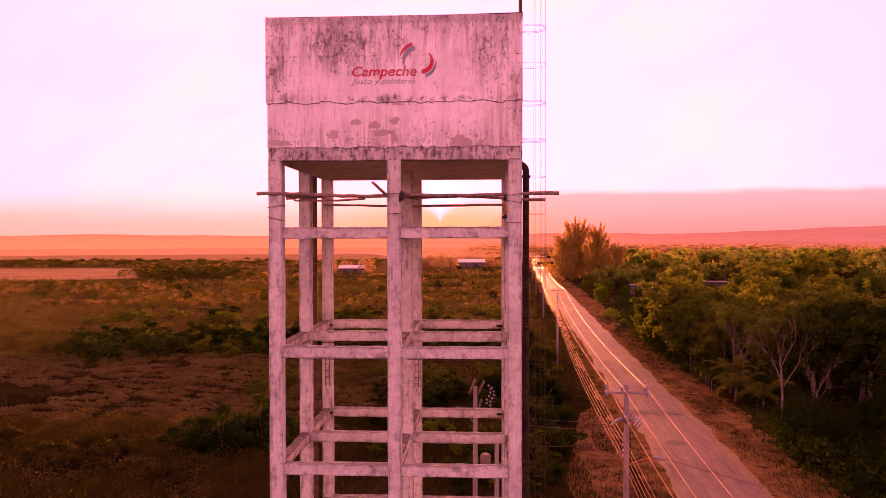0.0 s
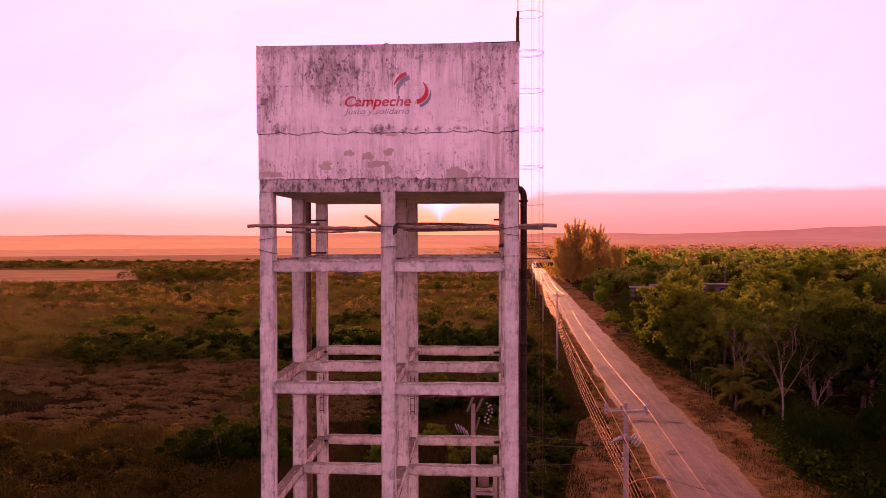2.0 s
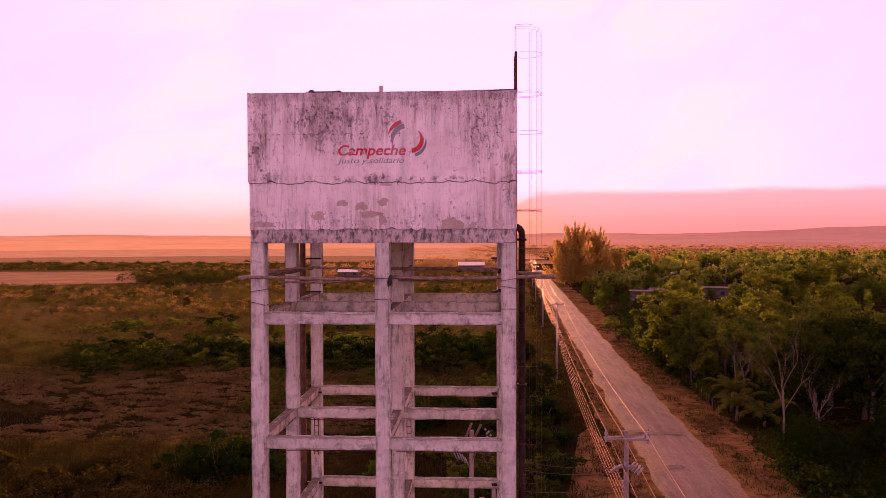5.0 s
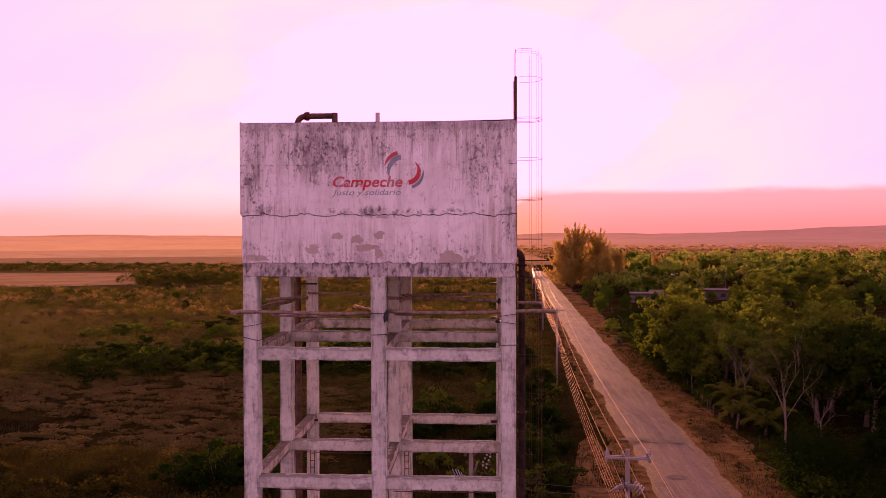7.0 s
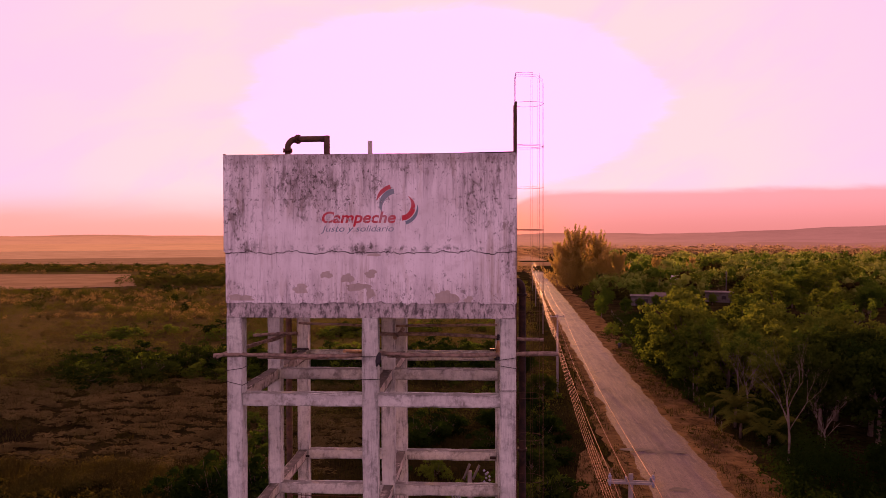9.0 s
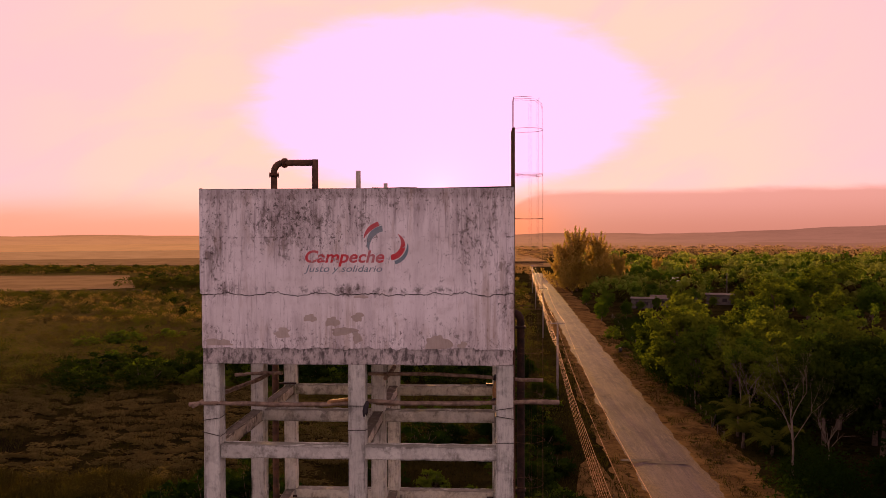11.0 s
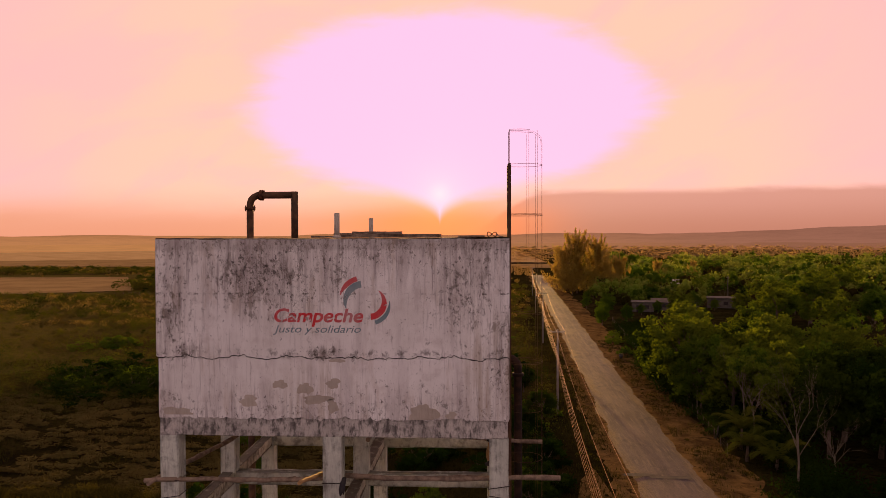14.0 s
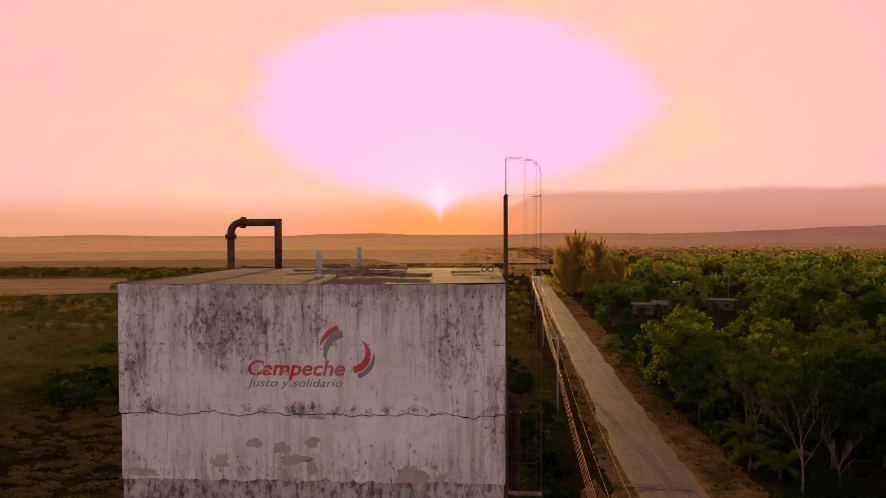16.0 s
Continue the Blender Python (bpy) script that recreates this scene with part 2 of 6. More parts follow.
    seam = k.smooth(k.math("ABSOLUTE", k.math("SUBTRACT", board, 22.21)), 0.02, 0.004)
    seam = k.math("MAXIMUM", seam, k.math("MULTIPLY", k.smooth(k.math("ABSOLUTE", k.math("SUBTRACT", board, 21.20)), 0.12, 0.0), 0.8))
    c = k.mix(k.math("MULTIPLY", k.math("MULTIPLY", seam, k.smooth(flake, 0.5, 0.58)), 0.8), c, (0.08, 0.06, 0.05))
    # rust-brown seepage low on the wall
    tan = k.smooth(k.noise(k.stretch(v, 2.2, 1.0, 0.5, 2.0), 1.3, 6, 0.65), 0.54, 0.68)
    c = k.mix(k.math("MULTIPLY", tan, 0.32), c, (0.40, 0.29, 0.20))
    h = k.math("ADD", k.math("MULTIPLY", grit, 0.35), k.math("ADD", k.math("MULTIPLY", flake, -0.8), k.math("MULTIPLY", mid, 0.5)))
    return shader(k, c, 0.9, 0.0, h, 0.6, 0.02, 0.15)


def foliage(dark, light, dry, through_light=0.38):
    def build(k):
        geo = k.node("ShaderNodeNewGeometry")
        v = geo.outputs["Position"]
        own = k.node("ShaderNodeObjectInfo").outputs["Random"]
        patchy, crown = k.noise(v, 0.035, 5, 0.65), k.noise(v, 0.085, 2, 0.5)
        f = k.math("ADD", k.math("MULTIPLY_ADD", geo.outputs["Random Per Island"], 0.4, 0.02), k.math("MULTIPLY", own, 0.35))
        f = k.math("ADD", f, k.math("MULTIPLY", k.math("SUBTRACT", crown, 0.42), 1.6), clamp=True)
        c = k.mix(f, dark, light)
        c = k.mix(k.smooth(k.math("ADD", patchy, k.math("MULTIPLY", own, 0.2)), 0.52, 0.72), c, dry)
        c = k.mix(k.math("MULTIPLY", k.smooth(k.noise(v, 0.21, 2, 0.5), 0.52, 0.68), 0.6), c, dark)
        a, b = k.node("ShaderNodeBsdfDiffuse"), k.node("ShaderNodeBsdfTranslucent")
        k.put(a.inputs["Color"], c)
        k.put(b.inputs["Color"], k.mix(0.5, c, light))
        s = k.node("ShaderNodeMixShader")
        k.put(s.inputs[0], through_light), k.put(s.inputs[1], a.outputs[0]), k.put(s.inputs[2], b.outputs[0])
        return s.outputs[0]
    return build


def plain(color, other, scale=6.0, rough=0.7, metal=0.0, own=True, bump=0.25, spec=0.3):
    def build(k):
        v = place(k, own)
        n, f = k.noise(v, scale, 5, 0.6), k.noise(v, scale * 7, 4, 0.6)
        c = k.mix(k.smooth(n, 0.35, 0.68), color, other)
        return shader(k, c, rough, metal, k.math("ADD", n, f), bump, 0.01, spec)
    return build


def worn_paint(color, bare=0.55):
    """Sign paint that has flaked off in places."""
    def build(k):
        v = place(k)
        n = k.noise(v, 7.0, 7, 0.7)
        fade = k.noise(v, 1.5, 4, 0.6)
        c = k.mix(k.smooth(fade, 0.35, 0.7), color, tuple(0.55 * a + 0.18 for a in color))
        s = k.node("ShaderNodeMixShader")
        k.put(s.inputs[0], k.math("MULTIPLY", k.smooth(n, bare, bare + 0.12), 0.9))
        k.put(s.inputs[1], shader(k, c, 0.85))
        k.put(s.inputs[2], k.node("ShaderNodeBsdfTransparent").outputs[0])
        return s.outputs[0]
    return build


def ground_look(k):
    v = place(k)
    big, mid, fine = k.noise(v, 0.018, 5, 0.6), k.noise(v, 0.12, 6, 0.62, 0.4), k.noise(v, 1.3, 6, 0.7)
    clod = k.noise(v, 6.0, 4, 0.6)
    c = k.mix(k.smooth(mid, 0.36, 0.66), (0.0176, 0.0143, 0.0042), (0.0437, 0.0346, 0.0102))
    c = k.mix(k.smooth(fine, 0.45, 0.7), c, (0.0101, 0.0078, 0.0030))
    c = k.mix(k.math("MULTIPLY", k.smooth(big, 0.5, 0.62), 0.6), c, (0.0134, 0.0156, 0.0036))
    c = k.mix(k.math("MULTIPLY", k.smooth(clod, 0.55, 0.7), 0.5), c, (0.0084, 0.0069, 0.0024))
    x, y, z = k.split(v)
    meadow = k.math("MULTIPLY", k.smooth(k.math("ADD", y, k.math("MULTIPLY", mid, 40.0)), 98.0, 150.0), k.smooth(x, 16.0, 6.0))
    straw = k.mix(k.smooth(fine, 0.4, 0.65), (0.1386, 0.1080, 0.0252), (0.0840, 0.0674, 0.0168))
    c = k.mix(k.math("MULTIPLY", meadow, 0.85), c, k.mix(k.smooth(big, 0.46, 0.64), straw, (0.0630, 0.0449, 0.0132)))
    burnt = k.node("ShaderNodeVectorMath", operation="DISTANCE")
    k.put(burnt.inputs[0], k.stretch(v, 1.0, 1.25, 0.0)), k.put(burnt.inputs[1], (-53.5, 76.0, 0.0))
    c = k.mix(k.math("MULTIPLY", k.smooth(k.math("ADD", burnt.outputs["Value"], k.math("MULTIPLY", mid, 6.0)), 10.0, 8.0), 0.9), c, (0.0101, 0.0078, 0.0042))
    return shader(k, c, 0.95, 0.0, k.math("ADD", k.math("MULTIPLY", mid, 3.0), k.math("ADD", fine, clod)), 0.8, 0.12, 0.0)


def verge_look(k):
    v = place(k)
    big, mid, fine = k.noise(v, 0.10, 5, 0.6, 0.5), k.noise(v, 0.45, 6, 0.65), k.noise(v, 2.4, 6, 0.7)
    c = k.mix(k.smooth(mid, 0.36, 0.64), (0.1800, 0.1080, 0.0384), (0.0960, 0.0560, 0.0208))
    c = k.mix(k.math("MULTIPLY", k.smooth(big, 0.5, 0.66), 0.8), c, (0.0272, 0.0192, 0.0096))
    c = k.mix(k.math("MULTIPLY", k.smooth(fine, 0.5, 0.7), 0.7), c, (0.2160, 0.1240, 0.0384))
    c = k.mix(k.math("MULTIPLY", k.smooth(k.noise(v, 0.7, 8, 0.75, 1.0), 0.53, 0.63), 0.8), c, (0.0224, 0.0152, 0.0072))
    return shader(k, c, 0.95, 0.0, k.math("ADD", k.math("MULTIPLY", mid, 2.0), fine), 0.9, 0.1, 0.0)


def asphalt(k):
    v = place(k)
    along = k.noise(k.stretch(v, 1.1, 0.035, 1.0), 1.0, 5, 0.6)
    big, fine, grit = k.noise(v, 0.16, 5, 0.6), k.noise(v, 2.6, 6, 0.7), k.noise(v, 22.0, 3, 0.6)
    c = k.mix(k.smooth(big, 0.35, 0.66), (0.1106, 0.0820, 0.0793), (0.0748, 0.0558, 0.0562))
    c = k.mix(k.math("MULTIPLY", k.smooth(along, 0.48, 0.68), 0.7), c, (0.1373, 0.0984, 0.0774))
    c = k.mix(k.math("MULTIPLY", k.smooth(fine, 0.56, 0.72), 0.6), c, (0.0458, 0.0369, 0.0387))
    drift = k.noise(k.stretch(v, 1.0, 0.35, 1.0, 7.0), 0.13, 6, 0.65, 0.6)
    c = k.mix(k.math("MULTIPLY", k.smooth(drift, 0.47, 0.62), 0.75), c, (0.1449, 0.1025, 0.0871))
    worn = k.noise(k.stretch(v, 1.0, 0.6, 1.0, 21.0), 0.22, 6, 0.7, 0.9)
    c = k.mix(k.math("MULTIPLY", k.smooth(worn, 0.54, 0.64), 0.55), c, (0.0419, 0.0344, 0.0368))
    # sand blown in from the verges, paler wheel tracks, gravelly speckle
    x, y, z = k.split(v)
    off = k.math("ABSOLUTE", k.math("SUBTRACT", x, k.math("MULTIPLY_ADD", y, 0.0415, 17.6)))
    sand = k.smooth(k.math("ADD", off, k.math("MULTIPLY", k.math("SUBTRACT", drift, 0.5), 5.0)), 1.9, 3.3)
    c = k.mix(k.math("MULTIPLY", sand, 0.9), c, k.mix(k.smooth(fine, 0.4, 0.65), (0.185, 0.122, 0.062), (0.125, 0.08, 0.038)))
    track = k.smooth(k.math("ABSOLUTE", k.math("SUBTRACT", off, k.math("MULTIPLY_ADD", big, 0.5, 0.65))), 0.45, 0.0)
    c = k.mix(k.math("MULTIPLY", track, 0.45), c, (0.1525, 0.1107, 0.0919))
    c = k.mix(k.math("MULTIPLY", k.smooth(k.noise(v, 6.0, 6, 0.75), 0.50, 0.66), 0.7), c, (0.0458, 0.0361, 0.0329))
    c = k.mix(k.math("MULTIPLY", k.smooth(k.noise(k.stretch(v, 3.2, 0.22, 1.0, 3.0), 1.0, 6, 0.7), 0.5, 0.66), 0.5), c, (0.1983, 0.1435, 0.1161))
    c = k.mix(k.math("MULTIPLY", k.smooth(k.noise(v, 11.0, 3, 0.6), 0.58, 0.68), 0.6), c, (0.2288, 0.1722, 0.1451))
    return shader(k, c, 0.8, 0.0, k.math("ADD", fine, grit), 0.4, 0.02, 0.12)


def hazed_hills(near, far):
    """Hills kilometres off; the lit evening haze over them is put into their emission."""
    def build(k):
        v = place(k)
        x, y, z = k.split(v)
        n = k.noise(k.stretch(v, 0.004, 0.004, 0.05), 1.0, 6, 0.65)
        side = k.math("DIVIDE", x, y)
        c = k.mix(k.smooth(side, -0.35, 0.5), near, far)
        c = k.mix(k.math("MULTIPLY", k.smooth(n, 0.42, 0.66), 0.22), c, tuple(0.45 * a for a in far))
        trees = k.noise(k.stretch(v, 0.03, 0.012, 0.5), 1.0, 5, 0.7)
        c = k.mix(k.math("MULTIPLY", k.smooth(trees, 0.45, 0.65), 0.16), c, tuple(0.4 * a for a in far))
        # brighter towards the foot, as haze painted into the colour
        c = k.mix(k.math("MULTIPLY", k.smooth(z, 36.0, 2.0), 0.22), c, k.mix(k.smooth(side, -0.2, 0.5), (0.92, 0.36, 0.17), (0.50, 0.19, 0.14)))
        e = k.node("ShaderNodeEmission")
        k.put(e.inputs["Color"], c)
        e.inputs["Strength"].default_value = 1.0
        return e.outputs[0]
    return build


M = {n: surface(n, b) for n, b in {
    "column_concrete": concrete((0.64, 0.645, 0.56), (0.49, 0.49, 0.42), (0.11, 0.105, 0.09), 0.85, (5.0, 5.0, 0.55), ((0, 0.32), (1, 0.32))),
    "beam_concrete": concrete((0.63, 0.635, 0.55), (0.47, 0.47, 0.40), (0.09, 0.078, 0.06), 0.78, (2.0, 2.0, 1.4), ((1, 0.24), (2, 0.27))),
    "side_beam_concrete": concrete((0.64, 0.60, 0.48), (0.44, 0.405, 0.32), (0.06, 0.048, 0.036), 1.0, (2.0, 2.0, 1.4), ((0, 0.24), (2, 0.27))),
    "edge_concrete": concrete((0.60, 0.55, 0.50), (0.42, 0.385, 0.35), (0.06, 0.052, 0.048), 0.85, (7.0, 7.0, 2.6), None, 1.0, (0.44, 0.64)),
    "raw_concrete": concrete((0.40, 0.34, 0.33), (0.28, 0.235, 0.225), (0.045, 0.035, 0.03), 0.95),
    "roof_concrete": concrete((0.15, 0.105, 0.082), (0.10, 0.072, 0.056), (0.055, 0.04, 0.032), 0.6),
    "patch_concrete": concrete((0.52, 0.45, 0.38), (0.41, 0.35, 0.29), (0.22, 0.18, 0.145), 0.6),
    "pole_concrete": concrete((0.24, 0.20, 0.175), (0.17, 0.145, 0.13), (0.10, 0.08, 0.07), 0.5),
    "plaster": painted_plaster,
    "red_paint": worn_paint((0.58, 0.045, 0.055), 0.54),
    "grey_paint": worn_paint((0.15, 0.225, 0.25), 0.56),
    "pipe_iron": plain((0.016, 0.011, 0.009), (0.042, 0.022, 0.015), 5.0, 0.85, 0.0, True, 0.25, 0.15),
    "pipe_rusty": plain((0.055, 0.034, 0.024), (0.12, 0.062, 0.036), 5.0, 0.85, 0.0, True, 0.3, 0.15),
    "rust": plain((0.12, 0.045, 0.02), (0.05, 0.022, 0.014), 12.0, 0.85, 0.2),
    "ladder_steel": plain((0.10, 0.055, 0.032), (0.06, 0.032, 0.022), 8.0, 0.9, 0.0, True, 0.25, 0.1),
    "log_bark": plain((0.29, 0.21, 0.15), (0.13, 0.092, 0.066), 9.0, 0.95, 0.0, True, 0.6),
    "split_wood": plain((0.42, 0.25, 0.11), (0.30, 0.16, 0.07), 9.0, 0.85),
    "tie_wire": plain((0.03, 0.022, 0.02), (0.05, 0.03, 0.025), 8.0, 0.6, 0.4),
    "rag": plain((0.022, 0.02, 0.024), (0.04, 0.035, 0.035), 10.0, 0.95),
    "ground": ground_look,
    "asphalt": asphalt,
    "verge_dirt": verge_look,
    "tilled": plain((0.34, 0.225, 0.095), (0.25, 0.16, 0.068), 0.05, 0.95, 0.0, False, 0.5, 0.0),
    # dry grass colour raised for the glowing haze over the far plain
    "straw_haze": plain((0.58, 0.39, 0.18), (0.46, 0.30, 0.13), 0.03, 0.95, 0.0, False, 0.4, 0.0),
    "dark_patch": plain((0.05, 0.04, 0.036), (0.08, 0.062, 0.055), 2.0, 0.9),
    "wire": plain((0.42, 0.20, 0.07), (0.32, 0.15, 0.055), 3.0, 0.5, 0.6),
    "dark_wire": plain((0.05, 0.04, 0.035), (0.07, 0.05, 0.045), 3.0, 0.55),
    "porcelain": plain((0.19, 0.19, 0.23), (0.25, 0.24, 0.27), 4.0, 0.7),
    "galvanised": plain((0.26, 0.235, 0.225), (0.19, 0.17, 0.165), 6.0, 0.8, 0.15),
    "orange_arm": plain((0.42, 0.13, 0.045), (0.30, 0.09, 0.04), 6.0, 0.6, 0.2),
    "bark": plain((0.13, 0.09, 0.06), (0.08, 0.055, 0.04), 3.0, 0.95),
    "pale_bark": plain((0.19, 0.145, 0.10), (0.12, 0.092, 0.065), 2.5, 0.9),
    # dark green, deepened further with the shade of the near growth
    "leaf_dark_shaded": foliage((0.0048, 0.0123, 0.0021), (0.0194, 0.0397, 0.0047), (0.0323, 0.0479, 0.0052), 0.42),
    # lighter green with the low sun on the crowns painted in
    "leaf_sunlit": foliage((0.0180, 0.0370, 0.0040), (0.1060, 0.1520, 0.0125), (0.1420, 0.1660, 0.0150), 0.52),
    "straw_tuft": foliage((0.05, 0.042, 0.014), (0.20, 0.155, 0.05), (0.16, 0.115, 0.036), 0.35),
    "leaf_olive": foliage((0.0340, 0.0670, 0.0063), (0.0980, 0.1580, 0.0128), (0.1250, 0.1600, 0.0150), 0.58),
    "leaf_dry": foliage((0.0147, 0.0140, 0.0030), (0.0588, 0.0563, 0.0091), (0.0416, 0.0318, 0.0071), 0.45),
    # pale orange-brown leaf colour stands in for haze over distant trees
    "leaf_hazed": foliage((0.2185, 0.1495, 0.0660), (0.3565, 0.2415, 0.0935), (0.3910, 0.2300, 0.1045), 0.62),
    "grass_dry": foliage((0.0147, 0.0135, 0.0035), (0.0539, 0.0490, 0.0101), (0.0343, 0.0282, 0.0066), 0.45),
    # bright orange-brown holds the haze and backlight on the feathery crowns
    "leaf_feather": foliage((0.25, 0.19, 0.045), (0.44, 0.32, 0.075), (0.42, 0.28, 0.07), 0.7),
    # olive green lightened to carry the haze over the middle woods
    "leaf_mid_haze": foliage((0.1230, 0.1860, 0.0260), (0.2450, 0.3300, 0.0430), (0.2700, 0.2800, 0.0510), 0.62),
    "scrub_green": foliage((0.0400, 0.0520, 0.0066), (0.0700, 0.0800, 0.0093), (0.0950, 0.0850, 0.0130), 0.5),
    "scrub_dry": foliage((0.0598, 0.0504, 0.0122), (0.0861, 0.0714, 0.0153), (0.1122, 0.0798, 0.0191), 0.45),
    # dry scrub brown, raised to stand for haze in the distance
    "scrub_hazed": foliage((0.1671, 0.1266, 0.0317), (0.2600, 0.1953, 0.0440), (0.2229, 0.1478, 0.0396), 0.62),
    "palm_leaf": foliage((0.0550, 0.0690, 0.0090), (0.1100, 0.1200, 0.0175), (0.1000, 0.1020, 0.0150), 0.5),
    "limewash": plain((0.12, 0.10, 0.08), (0.075, 0.062, 0.05), 1.5, 0.9),
    "shed_roof": plain((0.78, 0.70, 0.62), (0.66, 0.58, 0.50), 0.8, 0.5, 0.1),
    "dark_roof": plain((0.10, 0.075, 0.06), (0.15, 0.11, 0.085), 1.0, 0.85),
    "opening": plain((0.02, 0.016, 0.014), (0.03, 0.024, 0.02), 2.0, 0.6),
    "hills": hazed_hills((0.66, 0.24, 0.115), (0.45, 0.165, 0.13)),
    "near_hills": hazed_hills((0.68, 0.25, 0.105), (0.40, 0.145, 0.098)),
    "rubber": plain((0.02, 0.018, 0.018), (0.03, 0.026, 0.025), 5.0, 0.8),
}.items()}


# ---------------------------------------------------------------- building blocks
def mesh_from(name, bm, material):
    me = bpy.data.meshes.new(name)
    bm.to_mesh(me)
    bm.free()
    me.materials.append(M[material])
    return me


def part(name, bm, material, parent=None, label="", loc=(0, 0, 0)):
    me = bm if isinstance(bm, bpy.types.Mesh) else mesh_from(name, bm, material)
    ob = new(name, me)
    ob.parent = parent
    ob.location = loc
    return tagged(ob, label)


def thing(name, label, category, group="", loc=(0, 0, 0), rz=0.0, kind=""):
    ob = new(name)
    ob.empty_display_size = 0.2
    ob.location, ob.rotation_euler = loc, (0, 0, radians(rz))
    return tagged(ob, label, category, group, kind)


def box(x0, x1, y0, y1, z0, z1, bevel=0.0, bm=None):
    bm2 = bmesh.new()
    bmesh.ops.create_cube(bm2, size=1.0)
    for v in bm2.verts:
        v.co = Vector(((x0 + x1) / 2 + v.co.x * (x1 - x0), (y0 + y1) / 2 + v.co.y * (y1 - y0), (z0 + z1) / 2 + v.co.z * (z1 - z0)))
    if bevel:
        bmesh.ops.bevel(bm2, geom=bm2.edges[:], offset=bevel, segments=1, affect="EDGES")
    if bm is None:
        return bm2
    tmp = bpy.data.meshes.new("tmp")
    bm2.to_mesh(tmp)
    bm2.free()
    bm.from_mesh(tmp)
    bpy.data.meshes.remove(tmp)
    return bm


def tube(points, radii, sides=6, bm=None, caps=True):
    """A round bar through points; radii: one number or one a point."""
    bm = bm or bmesh.new()
    pts = [Vector(p) for p in points]
    rr = radii if isinstance(radii, (list, tuple)) else [radii] * len(pts)
    rings, side = [], None
    for i, p in enumerate(pts):
        d = (pts[min(i + 1, len(pts) - 1)] - pts[max(i - 1, 0)]).normalized()
        if side is None:
            side = d.orthogonal().normalized()
        side = (side - d * side.dot(d))
        side = side.normalized() if side.length > 1e-6 else d.orthogonal().normalized()
        up = d.cross(side)
        rings.append([bm.verts.new(p + (side * math.cos(a) + up * math.sin(a)) * rr[i]) for a in (2 * math.pi * j / sides for j in range(sides))])
    for a, b in zip(rings, rings[1:]):
        for j in range(sides):
            f = bm.faces.new((a[j], a[(j + 1) % sides], b[(j + 1) % sides], b[j]))
            f.smooth = sides > 5
    if caps and sides > 2:
        bm.faces.new(rings[0][::-1])
        bm.faces.new(rings[-1])
    return bm


def worn_bar(lx, ly, lz, seed, cuts=0.5, wear=0.008, bevel=0.018):
    """A cast concrete bar with slightly uneven faces and knocked edges, from the origin."""
    rnd = random.Random(seed)
    long = max(lx, ly, lz)
    n = max(2, int(long / cuts))
    axis = (lx, ly, lz).index(long)
    size = [lx, ly, lz]
    o = [i for i in range(3) if i != axis]
    bm = bmesh.new()
    rings = []
    for i in range(n + 1):
        ring = []
        for a, b in ((0, 0), (1, 0), (1, 1), (0, 1)):
            corners = []
            for sa, sb in ((1, 0), (0, 1)) if (a + b) % 2 == 0 else ((0, 1), (1, 0)):
                c = [0.0, 0.0, 0.0]
                c[axis] = long * i / n
                w = rnd.uniform(0.4, 1.6) * bevel
                c[o[0]] = a * size[o[0]] + (w if a == 0 else -w) * sa + rnd.uniform(-wear, wear)
                c[o[1]] = b * size[o[1]] + (w if b == 0 else -w) * sb + rnd.uniform(-wear, wear)
                corners.append(c)
            ring += corners
        rings.append([bm.verts.new(c) for c in ring])
    for p, q in zip(rings, rings[1:]):
        for j in range(8):
            bm.faces.new((p[j], p[(j + 1) % 8], q[(j + 1) % 8], q[j]))
    bm.faces.new(rings[0][::-1]), bm.faces.new(rings[-1])
    bmesh.ops.recalc_face_normals(bm, faces=bm.faces[:])
    return bm


def icosphere(level):
    bm = bmesh.new()
    bmesh.ops.create_icosphere(bm, subdivisions=level, radius=1.0)
    v = np.array([tuple(p.co) for p in bm.verts])
    f = np.array([[p.index for p in q.verts] for q in bm.faces])
    bm.free()
    return v, f


def lumps(centre, radius, rng, level=1, rough=0.22, dome=True):
    """Dense hearts of plants: one lumpy closed dome a plant. Returns corners and triangles."""
    v, f = icosphere(level)
    if dome:
        f = f[(v[f][:, :, 2] > -0.35).all(1)]
    n, m = len(centre), len(v)
    k = 1 + rough * rng.normal(size=(n, m, 1))
    co = centre[:, None, :] + v[None] * k * radius[:, None, :]
    tri = (f[None] + (np.arange(n) * m)[:, None, None]).reshape(-1, 3)
    return co.reshape(-1, 3), tri


